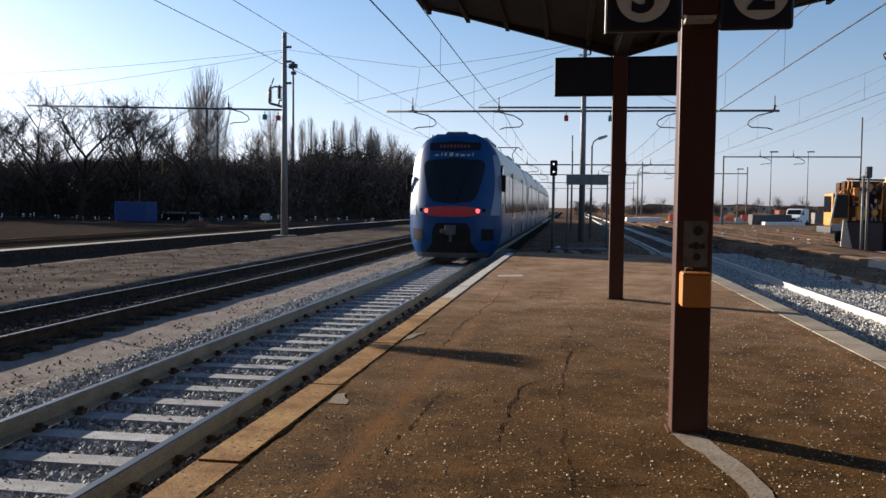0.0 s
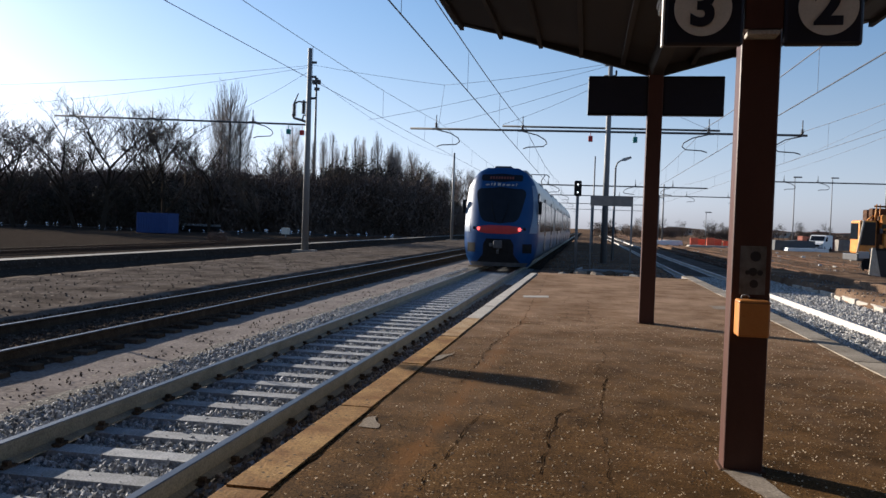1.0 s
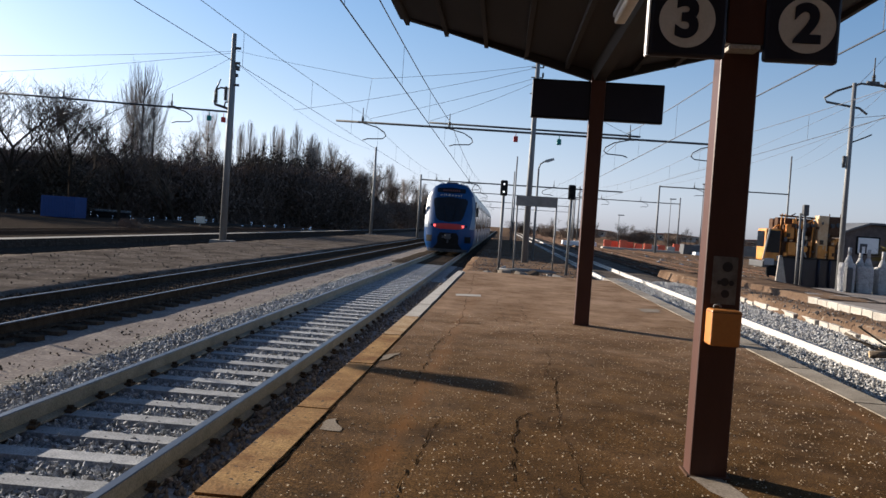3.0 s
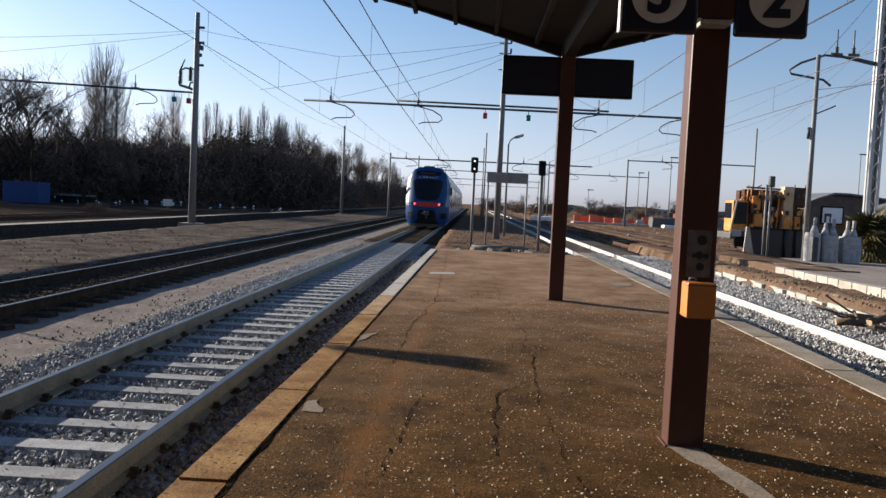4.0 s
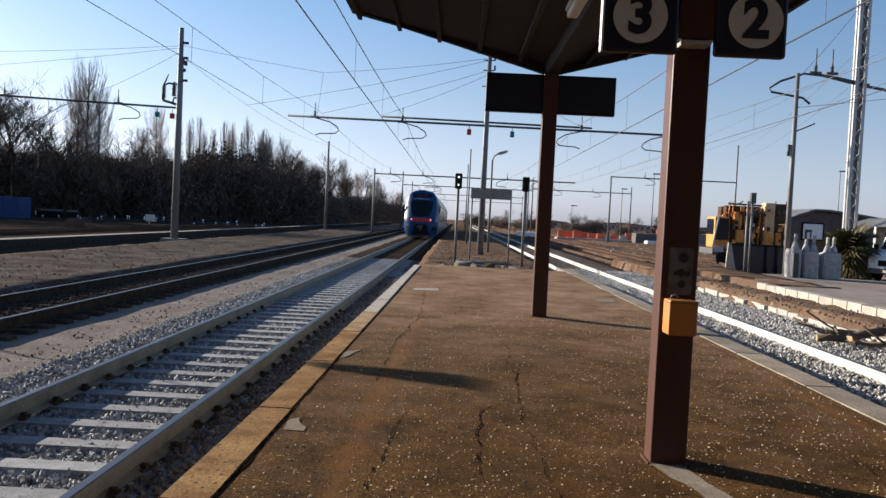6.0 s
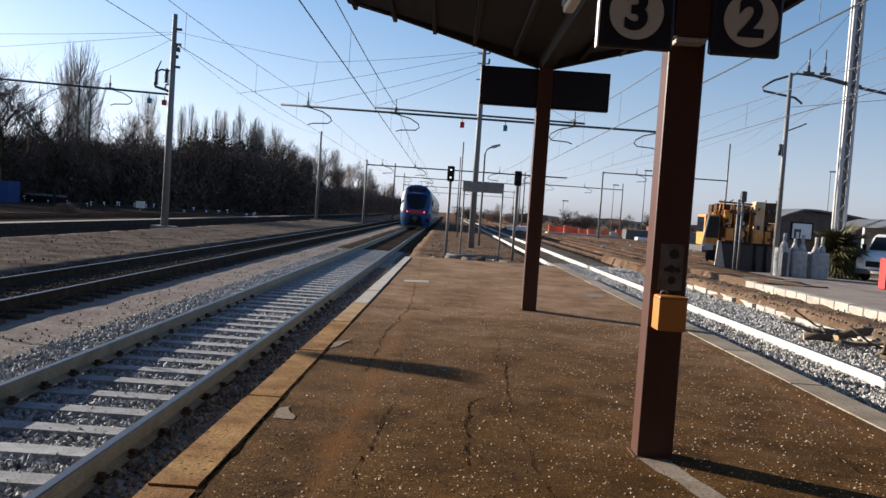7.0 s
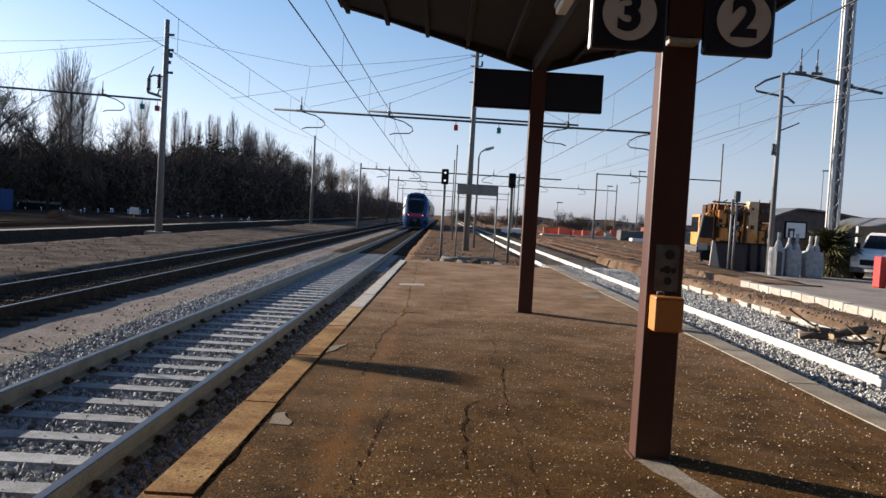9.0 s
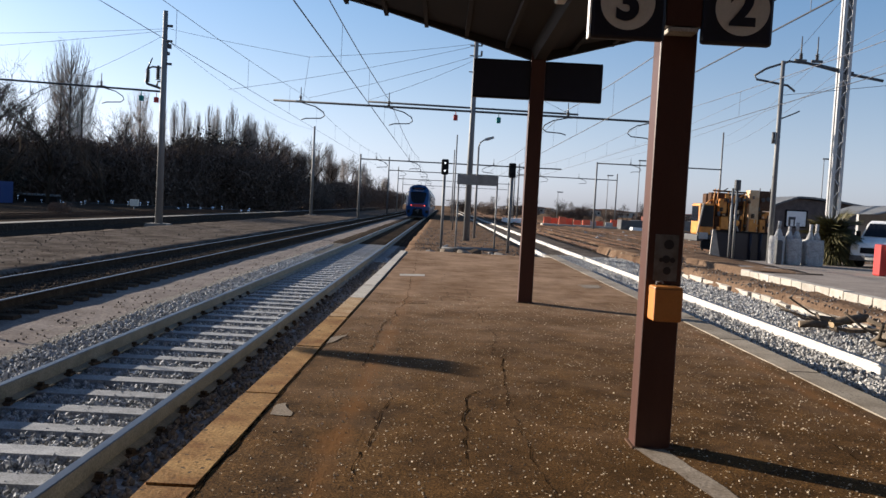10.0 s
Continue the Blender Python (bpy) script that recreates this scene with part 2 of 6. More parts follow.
DARK_STEEL = surf("dark_steel", (0.05, 0.05, 0.052), (0.085, 0.085, 0.088), 5, 0.6, 0.2, bump=0.1)
WIRE = surf("wire_copper_grey", (0.10, 0.10, 0.11), (0.13, 0.13, 0.14), 5, 0.6, 0.3, bump=0)
PORCELAIN = surf("brown_insulator", (0.06, 0.05, 0.045), (0.08, 0.07, 0.06), 5, 0.35, bump=0)
RED = surf("red_paint", (0.34, 0.022, 0.02), (0.43, 0.03, 0.026), 4, 0.5, bump=0.05)
GREEN = surf("green_paint", (0.01, 0.16, 0.15), (0.015, 0.21, 0.19), 4, 0.5, bump=0.05)
WHITE = surf("white_paint", (0.70, 0.69, 0.66), (0.8, 0.79, 0.77), 3, 0.5, bump=0.05)
GREY = surf("grey_paint", (0.30, 0.30, 0.29), (0.38, 0.38, 0.37), 3, 0.55, bump=0.08)
BLUE = surf("train_blue", (0.004, 0.036, 0.125), (0.006, 0.046, 0.15), 2, 0.3, bump=0.02)
BLUE.node_tree.nodes["Principled BSDF"].inputs["Specular IOR Level"].default_value = 0.22
SKYBLUE = surf("train_light_blue", (0.12, 0.17, 0.25), (0.16, 0.21, 0.29), 2, 0.3, bump=0.02)
SILVER = surf("train_silver", (0.14, 0.143, 0.147), (0.19, 0.193, 0.197), 1.5, 0.3, 0.5, bump=0.03)
BLACK_GLASS = surf("dark_glass", (0.008, 0.010, 0.014), (0.012, 0.014, 0.02), 3, 0.12, bump=0)
BLACK_GLASS.node_tree.nodes["Principled BSDF"].inputs["Specular IOR Level"].default_value = 0.13
BLACK = surf("black_rubber", (0.010, 0.010, 0.011), (0.018, 0.018, 0.018), 5, 0.82, bump=0.1)
TAIL = glow("tail_lamp", (1.0, 0.10, 0.08), 1.0)
LED = glow("amber_display", (0.10, 0.02, 0.012), 0.02)
SIGNAL_WHITE = glow("signal_aspect", (1.0, 0.97, 0.9), 0.5)


# ---- mesh helpers ----
def thing(name, label, category, group="", kind="", at=(0, 0, 0), rz=0):
    ob = new(name)
    ob.empty_display_size = 0.1
    ob.matrix_basis = pose(*at, 0, 0, rz)
    return tagged(ob, label, category, group, kind)


def mesh_of(bm, name, mats, smooth=False):
    me = bpy.data.meshes.new(name)
    bm.to_mesh(me)
    bm.free()
    for m in mats if isinstance(mats, (list, tuple)) else [mats]:
        me.materials.append(m)
    if smooth:
        for p in me.polygons:
            p.use_smooth = True
    return me


def part(name, bm, mats, parent=None, label="", smooth=False):
    ob = new(name, mesh_of(bm, name, mats, smooth))
    if parent is not None:
        ob.parent = parent
    if label:
        ob["label"] = label
    return ob


def structure(name, bm, mats, label, category, smooth=False, kind="structure"):
    return tagged(part(name, bm, mats, None, "", smooth), label, category, "", kind)


def box(bm, lo, hi, bevel=0.0, mat=0):
    vs = [bm.verts.new((x, y, z)) for x in (lo[0], hi[0]) for y in (lo[1], hi[1]) for z in (lo[2], hi[2])]
    fs = [bm.faces.new([vs[i] for i in q]) for q in ((0, 1, 3, 2), (4, 6, 7, 5), (0, 4, 5, 1), (2, 3, 7, 6), (0, 2, 6, 4), (1, 5, 7, 3))]
    for f in fs:
        f.material_index = mat
    if bevel:
        es = list({e for f in fs for e in f.edges})
        r = bmesh.ops.bevel(bm, geom=es, offset=bevel, segments=2, affect="EDGES", profile=0.5)
        for f in r["faces"]:
            f.material_index = mat
    return vs


def tube(bm, a, b, r0, r1=None, n=8, mat=0, cap=True):
    a, b = Vector(a), Vector(b)
    r1 = r0 if r1 is None else r1
    d = (b - a).normalized()
    u = d.orthogonal().normalized()
    v = d.cross(u)
    ring = lambda c, r: [bm.verts.new(c + r * (math.cos(2 * math.pi * i / n) * u + math.sin(2 * math.pi * i / n) * v)) for i in range(n)]
    p, q = ring(a, r0), ring(b, r1)
    for i in range(n):
        f = bm.faces.new((p[i], p[(i + 1) % n], q[(i + 1) % n], q[i]))
        f.material_index, f.smooth = mat, n > 5
    if cap:
        bm.faces.new(p[::-1]).material_index = mat
        bm.faces.new(q).material_index = mat


def path_tube(bm, pts, r, n=6, mat=0):
    pts = [Vector(p) for p in pts]
    rings = []
    u = (pts[1] - pts[0]).normalized().orthogonal().normalized()
    for i, p in enumerate(pts):
        d = (pts[min(i + 1, len(pts) - 1)] - pts[max(i - 1, 0)]).normalized()
        u = (u - d * u.dot(d)).normalized()
        v = d.cross(u)
        rings.append([bm.verts.new(p + r * (math.cos(2 * math.pi * k / n) * u + math.sin(2 * math.pi * k / n) * v)) for k in range(n)])
    for a, b in zip(rings[:-1], rings[1:]):
        for k in range(n):
            f = bm.faces.new((a[k], a[(k + 1) % n], b[(k + 1) % n], b[k]))
            f.material_index, f.smooth = mat, True
    bm.faces.new(rings[0][::-1]).material_index = mat
    bm.faces.new(rings[-1]).material_index = mat


def prism(bm, outline, axis, lo, hi, mat=0):
    """Extrude a closed 2D outline along x, y or z."""
    def at(p, d):
        return {"x": (d, p[0], p[1]), "y": (p[0], d, p[1]), "z": (p[0], p[1], d)}[axis]
    a = [bm.verts.new(at(p, lo)) for p in outline]
    b = [bm.verts.new(at(p, hi)) for p in outline]
    n = len(outline)
    fs = [bm.faces.new((a[i], a[(i + 1) % n], b[(i + 1) % n], b[i])) for i in range(n)]
    fs += [bm.faces.new(a[::-1]), bm.faces.new(b)]
    for f in fs:
        f.material_index = mat
    bmesh.ops.recalc_face_normals(bm, faces=fs)
    return fs


def sheet(bm, x0, x1, y0, y1, nx, ny, height, mat=0):
    vs = [[bm.verts.new((x0 + (x1 - x0) * i / nx, y0 + (y1 - y0) * j / ny, 0)) for i in range(nx + 1)] for j in range(ny + 1)]
    for row in vs:
        for v in row:
            v.co.z = height(v.co.x, v.co.y)
    for j in range(ny):
        for i in range(nx):
            f = bm.faces.new((vs[j][i], vs[j][i + 1], vs[j + 1][i + 1], vs[j + 1][i]))
            f.smooth, f.material_index = True, mat


B = bmesh.new
rnd = random.Random(7)


def rough(x, y, s, a, z=0.0):
    return noise.noise((x * s, y * s, z)) * a


# ---- ground ----
bm = B()
ys = [-60, -20, 0, 10, 20, 30, 45, 60, 90, 140, 220, 400, 900, 2500]
xs = [-2500, -800, -300, -120, -60, -30, -16, -10, -6, 0, 6, 12, 20, 30, 60, 120, 300, 800, 2500]
gv = [[bm.verts.new((x, y, -0.34 + (rough(x, y, 0.07, 0.06) if abs(x) < 100 else 0))) for x in xs] for y in ys]
for j in range(len(ys) - 1):
    for i in range(len(xs) - 1):
        bm.faces.new((gv[j][i], gv[j][i + 1], gv[j + 1][i + 1], gv[j + 1][i]))
structure("ground", bm, SOIL, "brown soil of the railway yard", "ground")


def strip(name, x0, x1, y0, y1, z, mat, label, category="ground", amp=0.03, step=0.6, side=0.25):
    """A raised strip of earth or ballast with an uneven top and sloped flanks."""
    bm = B()
    n = max(2, int((x1 - x0) / 0.35))
    cuts = [y0]
    while cuts[-1] < y1:
        cuts.append(min(y1, cuts[-1] + step * max(1, abs(cuts[-1]) / 22)))
    rows = []
    for y in cuts:
        row = [bm.verts.new((x0 - side, y, -0.45))]
        for i in range(n + 1):
            x = x0 + (x1 - x0) * i / n + (rough(y, x0 + i, 0.9, 0.12) if i in (0, n) else 0)
            row.append(bm.verts.new((x, y, z + rough(x, y, 1.3, amp) + rough(x, y, 4, amp * 0.4))))
        row.append(bm.verts.new((x1 + side, y, -0.45)))
        rows.append(row)
    for a, b in zip(rows[:-1], rows[1:]):
        for i in range(len(a) - 1):
            bm.faces.new((a[i], a[i + 1], b[i + 1], b[i])).smooth = True
    return structure(name, bm, mat, label, category)


strip("ballast_bed_1", -1.9, 1.38, -8, 36, -0.205, BED, "grey ballast bed under the platform track", "ballast", 0.02)
strip("ballast_bed_1_far", -1.9, 1.38, 36, 320, -0.195, DARK_BED, "dark earthy ballast bed beyond the platform end", "ballast", 0.02)
strip("ballast_shoulder", 0.95, 1.46, -8, 25, -0.16, DIRT, "dirty ballast heaped against the platform kerb", "ballast", 0.03, side=0.12)
strip("ballast_bed_2", -6.3, -3.2, -8, 320, -0.185, DARK_BED, "dark oily ballast bed of the second track", "ballast", 0.02)
strip("dirt_strip_1", -3.30, -1.4, -8, 260, -0.222, DIRT, "grey trodden dirt strip between the tracks", "dirt", 0.022, side=0.12)
strip("dirt_strip_2", -11.6, -6.0, -8, 260, -0.12, YARD_DIRT, "trodden dirt strip between the tracks", "dirt", 0.04)
strip("ballast_bed_3", 6.65, 10.4, -8, 34, -0.155, SUNLIT_BED, "pale grey ballast bed beside the platform", "ballast", 0.025)
strip("ballast_bed_3_far", 6.65, 10.4, 34, 320, -0.155, YARD_DIRT, "dark brown ballast bed beyond the platform end", "ballast", 0.025)


# ---- tracks ----
def rail_profile(x):
    return [(x - 0.075, -0.172), (x + 0.075, -0.172), (x + 0.075, -0.158), (x + 0.014, -0.135), (x + 0.012, -0.045), (x + 0.036, -0.032), (x + 0.036, -0.006),
            (x + 0.029, 0.0), (x - 0.029, 0.0), (x - 0.036, -0.006), (x - 0.036, -0.032), (x - 0.012, -0.045), (x - 0.014, -0.135), (x - 0.075, -0.158)]


def track(name, xc, y0, y1, label, sleepers, shiny=True, half=0.75, pitch=0.574, off=0.0, near=40, wood=False, pale_to=1000, top=RAIL_TOP, web=RAIL, z=0.0):
    tr = thing(name, label, "railway track", kind="structure")
    for s in (-1, 1):
        bm = B()
        prism(bm, [(x, zz + z) for x, zz in rail_profile(xc + s * half)], "y", y0, y1)
        bm.normal_update()
        for f in bm.faces:
            if shiny and f.normal.z > 0.4 and f.calc_center_median().z > z - 0.02:
                f.material_index = 1
        part("rail", bm, [web, top], tr)
    bm = B()
    prism(bm, [(-0.13, -0.1), (0.13, -0.1), (0.10, 0.0), (-0.10, 0.0)], "x", -1.15 if wood else -1.12, 1.15 if wood else 1.12)
    me = mesh_of(bm, "sleeper", OLD_SLEEPER if wood else SLEEPER)
    worn = me.copy()
    worn.materials[0] = OLD_SLEEPER
    bm = B()
    box(bm, (-0.11, -0.07, 0), (-0.045, 0.07, 0.03))
    box(bm, (0.045, -0.07, 0), (0.11, 0.07, 0.03))
    box(bm, (-0.10, -0.02, 0.03), (-0.05, 0.02, 0.06))
    box(bm, (0.05, -0.02, 0.03), (0.10, 0.02, 0.06))
    clip = mesh_of(bm, "rail_clip", OLD_SLEEPER)
    if sleepers:
        y = off
        while y < near:
            ob = new("sleeper", me if y < pale_to else worn)
            ob.parent = tr
            ob.matrix_basis = pose(xc + rnd.uniform(-0.02, 0.02), y + rnd.uniform(-0.012, 0.012), -0.166 + z + rnd.uniform(-0.004, 0.004), 0, 0, rnd.uniform(-0.5, 0.5))
            if y < 16 and not wood:
                for s in (-1, 1):
                    c = new("rail_clip", clip)
                    c.parent = tr
                    c.matrix_basis = pose(xc + s * half + rnd.uniform(-0.01, 0.01), y + rnd.uniform(-0.03, 0.03), -0.172 + z + rnd.uniform(-0.012, 0.008), 0, 0, rnd.uniform(-15, 15))
            y += pitch
    return tr


track("track_1", 0.0, -8, 330, "railway track with polished rails on pale concrete sleepers", True, off=-2.35, near=75, pale_to=36)
track("track_2", -4.19, -8, 330, "railway track with dark rails on oily ballast", True, off=1.2, near=60, wood=True, web=OLD_SLEEPER)
track("track_3", 7.83, -8, 330, "railway track with a sunlit rail beside the platform", False, web=SUNLIT_RAIL)

# ---- platform ----
PZ = 0.28
bm = B()


def platform_top(x, y):
    return PZ + rough(x, y, 0.8, 0.010) + rough(x, y, 3.1, 0.004)


def edge_l(y):
    return 1.53 + 0.0095 * max(0, y - 3.5)


sheet(bm, 0, 1, -8, 25.0, 30, 120, lambda x, y: 0)
for v in bm.verts:
    y = v.co.y
    xa, xb = edge_l(y) + 0.27, 6.33
    v.co.x = xa + (xb - xa) * v.co.x
    v.co.z = platform_top(v.co.x, y)
    if y > 24.9:
        v.co.y += rough(v.co.x, 0, 1.1, 0.25)
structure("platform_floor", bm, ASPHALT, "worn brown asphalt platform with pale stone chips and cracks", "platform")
bm = B()
box(bm, (1.74, -8, -0.45), (6.35, 24.95, 0.235))
structure("platform_base", bm, CONCRETE, "concrete body of the platform", "platform")


def kerb(name, label, xl, width, y0, y1, mat, far=None):
    k = thing(name, label, "kerb", kind="structure")
    y, i = y0, 0
    while y < y1:
        n = min(y1, y + rnd.uniform(1.9, 2.1))
        bm = B()
        w = width(y)
        a, b = xl(y), xl(n)
        vs = box(bm, (0, y + 0.006, -0.45), (w, n - 0.006, PZ + 0.006 + rnd.uniform(-0.003, 0.003)))
        for v in vs:
            v.co.x += a if v.co.y < (y + n) / 2 else b
        bmesh.ops.bevel(bm, geom=[e for e in bm.edges if all(v.co.z > 0 for v in e.verts)], offset=0.014, segments=2, affect="EDGES")
        for f in bm.faces:
            f.material_index = 0 if f.calc_center_median().z > PZ - 0.03 else 1
        part("kerb_stone", bm, [mat if (far is None or y < 8.5) else FADED_STONE if y < 11.5 else far, CONCRETE], k)
        y = n
    return k


kerb("kerb_left", "stone platform kerb with worn yellow paint, bare and pale at its far end", edge_l, lambda y: 0.285 - 0.004 * max(0, min(y, 20)), -8, 24.6, YELLOW_STONE, WHITE_STONE)
kerb("kerb_right", "pale stone platform kerb", lambda y: 6.33, lambda y: 0.34, -8, 26.5, DIRTY_KERB)

# ---- canopy ----
def column(at, label):
    c = thing("canopy_column", label, "column", "columns of the platform canopy", at=at)
    bm = B()
    box(bm, (-0.11, -0.085, -0.05), (0.11, 0.085, 3.86), 0.010)
    part("shaft", bm, BROWN, c)
    bm = B()
    box(bm, (-0.13, -0.105, -0.04), (0.13, 0.105, 0.010), 0.004)
    part("base_plate", bm, RUST, c)
    for s in (-1, 1):
        bm = B()
        prism(bm, [(s * 0.10, 3.70), (s * 0.10, 3.95), (s * 2.9, 4.54), (s * 2.9, 4.48)], "y", -0.05, 0.05)
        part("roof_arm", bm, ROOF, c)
    return c


column((4.295, 5.035, PZ), "square brown painted steel canopy column with notices")
column((4.27, 12.55, PZ), "square brown painted steel canopy column near the sign")

roof = thing("canopy_roof", "dark butterfly canopy roof over the platform", "canopy", kind="structure")
for s, name in ((-1, "left"), (1, "right")):
    bm = B()
    prism(bm, [(4.28, 4.10), (4.28 + s * 3.12, 4.83), (4.28 + s * 3.12, 5.02), (4.28, 4.36)], "y", -7.0, 12.8)
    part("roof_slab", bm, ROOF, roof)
    for k in range(5):
        bm = B()
        x = 4.28 + s * (0.5 + 0.62 * k)
        z = 4.10 + 0.234 * (0.5 + 0.62 * k)
        box(bm, (x - 0.03, -15.9, z - 0.085), (x + 0.03, 12.7, z + 0.02))
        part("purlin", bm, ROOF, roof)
bm = B()
prism(bm, [(4.14, 4.14), (4.42, 4.14), (4.36, 3.98), (4.20, 3.98)], "y", -7.0, 12.85)
part("valley_gutter", bm, ROOF, roof)


# ---- signs on the canopy ----
def digit(text, size, at, parent, mat, offset=0.012):
    cu = bpy.data.curves.new("digit", "FONT")
    cu.body, cu.size, cu.extrude, cu.offset = text, size, 0.002, offset
    cu.align_x, cu.align_y = "CENTER", "CENTER"
    tmp = new("digit", cu)
    me = bpy.data.meshes.new_from_object(tmp.evaluated_get(bpy.context.evaluated_depsgraph_get()))
    bpy.data.objects.remove(tmp)
    me.materials.clear()
    me.materials.append(mat)
    ob = new("digit", me)
    ob.parent = parent
    ob.matrix_basis = pose(*at, 90, 0, 0)
    return ob


def platform_number(text, x0, x1, cx, label):
    p = thing("platform_number_sign", label, "sign", "platform number signs", at=(0, 4.84, 0))
    bm = B()
    box(bm, (x0, -0.03, 2.735), (x1, 0.03, 3.22), 0.018)
    part("plate", bm, NAVY, p)
    bm = B()
    tube(bm, (cx, -0.036, 2.945), (cx, -0.028, 2.945), 0.158, n=40)
    part("disc", bm, CREAM, p)
    digit(text, 0.30, (cx, -0.039, 2.943), p, NAVY)
    bm = B()
    box(bm, (min(max(4.19, x0), x1 - 0.02), 0.03, 2.95), (min(max(4.19, x0), x1 - 0.02) + 0.03, 0.12, 3.15))
    part("bracket", bm, BROWN, p)
    return p


p3 = platform_number("3", 3.735, 4.17, 3.943, "navy square platform sign with number 3 in a cream disc")
platform_number("2", 4.385, 4.80, 4.612, "navy square platform sign with number 2 in a cream disc")
bm = B()
box(bm, (3.722, -0.034, 2.735), (3.734, 0.034, 3.22), 0.003)
part("edge_trim", bm, WHITE, p3)
holder = thing("sign_holder", "brown steel housing between the two platform number signs", "bracket", at=(4.28, 4.86, 0))
bm = B()
box(bm, (-0.105, -0.035, 2.83), (0.105, 0.09, 3.9), 0.008)
part("housing", bm, BROWN, holder)
bm = B()
box(bm, (-0.085, -0.05, 2.795), (0.085, 0.08, 2.822), 0.006)
part("ledge", bm, WHITE_STONE, holder, "pale lower ledge")

station_sign = thing("station_sign", "dark blank-backed hanging sign panel beside the column", "sign", at=(4.27, 12.55, 0))
for a, b in ((-0.985, -0.11), (0.11, 0.985)):
    bm = B()
    box(bm, (a, -0.06, 3.385), (b, 0.06, 3.965), 0.012)
    part("panel", bm, NAVY, station_sign)
    for x0, z0, x1, z1 in ((a, 3.385, b, 3.41), (a, 3.94, b, 3.965)):
        bm = B()
        box(bm, (x0 + 0.01, -0.068, z0), (x1 - 0.01, -0.055, z1))
        part("panel_frame", bm, BLACK, station_sign)

validator = thing("ticket_box", "small orange metal box fixed to the brown column", "ticket box", at=(4.295, 4.955, 0))
bm = B()
box(bm, (-0.086, -0.15, 1.088), (0.086, 0.0, 1.298), 0.012)
part("case", bm, ORANGE, validator)
bm = B()
box(bm, (-0.087, -0.1515, 1.282), (0.087, -0.02, 1.285))
part("lid_seam", bm, INK, validator)
bm = B()
path_tube(bm, [(-0.06, -0.08, 1.30), (-0.06, -0.08, 1.318), (-0.03, -0.08, 1.324), (-0.02, -0.08, 1.31)], 0.006)
part("hasp", bm, GALV, validator)

notice = thing("notice_plate", "weathered grey notice plate with dark round marks on the column", "notice", at=(4.302, 4.952, 0))
bm = B()
box(bm, (-0.072, -0.006, 1.322), (0.072, 0.0, 1.605), 0.002)
part("plate", bm, PAPER, notice)
for x, z, r in ((0.012, 1.545, 0.030), (0.0, 1.455, 0.024), (0.04, 1.45, 0.016), (-0.03, 1.45, 0.013), (0.008, 1.385, 0.024)):
    bm = B()
    tube(bm, (x, -0.009, z), (x, -0.004, z), r, n=16)
    part("mark", bm, INK, notice)

lamp = thing("canopy_lamp", "pale fluorescent lamp case under the canopy roof", "lamp", at=(4.02, 7.9, 0))
bm = B()
box(bm, (-0.07, -0.62, 3.90), (0.07, 0.62, 3.96), 0.012)
part("case", bm, GREY, lamp)
bm = B()
box(bm, (-0.055, -0.6, 3.83), (0.055, 0.6, 3.905), 0.02)
part("diffuser", bm, CREAM, lamp)
for y in (-0.4, 0.4):
    bm = B()
    tube(bm, (0, y, 3.95), (0, y, 4.18), 0.012)
    part("hanger", bm, DARK_STEEL, lamp)

# ---- platform wear ----
CEMENT = surf("old_cement", (0.19, 0.155, 0.12), (0.27, 0.23, 0.185), 6, 0.9, bump=0.6)

def flat_patch(name, outline, z, mat, label, category, amp=0.03):
    bm = B()
    pts = []
    n = len(outline)
    for i in range(n):
        a, b = Vector(outline[i]), Vector(outline[(i + 1) % n])
        steps = max(2, int((b - a).length / 0.08))
        pts += [a.lerp(b, k / steps) for k in range(steps)]
    vs = [bm.verts.new((p.x + rough(p.x, p.y, 5, amp), p.y + rough(p.x, p.y, 5, amp, 3), platform_top(p.x, p.y) + z)) for p in pts]
    f = bm.faces.new(vs)
    bmesh.ops.triangulate(bm, faces=[f])
    return structure(name, bm, mat, label, category)


flat_patch("cement_patch_1", [(4.17, 4.94), (4.37, 4.95), (4.45, 4.52), (4.55, 4.10), (4.54, 3.7), (4.42, 3.72), (4.40, 4.1), (4.30, 4.5)], 0.006, CEMENT, "grey cement patch at the column's foot", "cement patch", 0.03)
flat_patch("cement_patch_2", [(2.12, 16.40), (2.64, 16.60), (2.66, 16.20), (2.17, 16.02)], 0.006, WHITE_STONE, "pale cement patch in the platform asphalt", "cement patch", 0.03)
flat_patch("cement_patch_3", [(1.87, 5.31), (1.87, 5.56), (1.91, 5.62), (1.99, 5.38), (1.98, 5.29)], 0.006, CEMENT, "small grey cement patch beside the kerb", "cement patch", 0.05)
flat_patch("cement_patch_4", [(1.84, 8.05), (1.86, 8.5), (1.98, 8.62), (1.94, 8.31)], 0.006, CEMENT, "small grey cement patch beside the kerb", "cement patch", 0.06)
flat_patch("cement_patch_5", [(5.66, 16.1), (6.12, 16.25), (6.08, 15.6), (5.72, 15.4)], 0.006, CEMENT, "grey cement patch in the platform asphalt", "cement patch", 0.06)


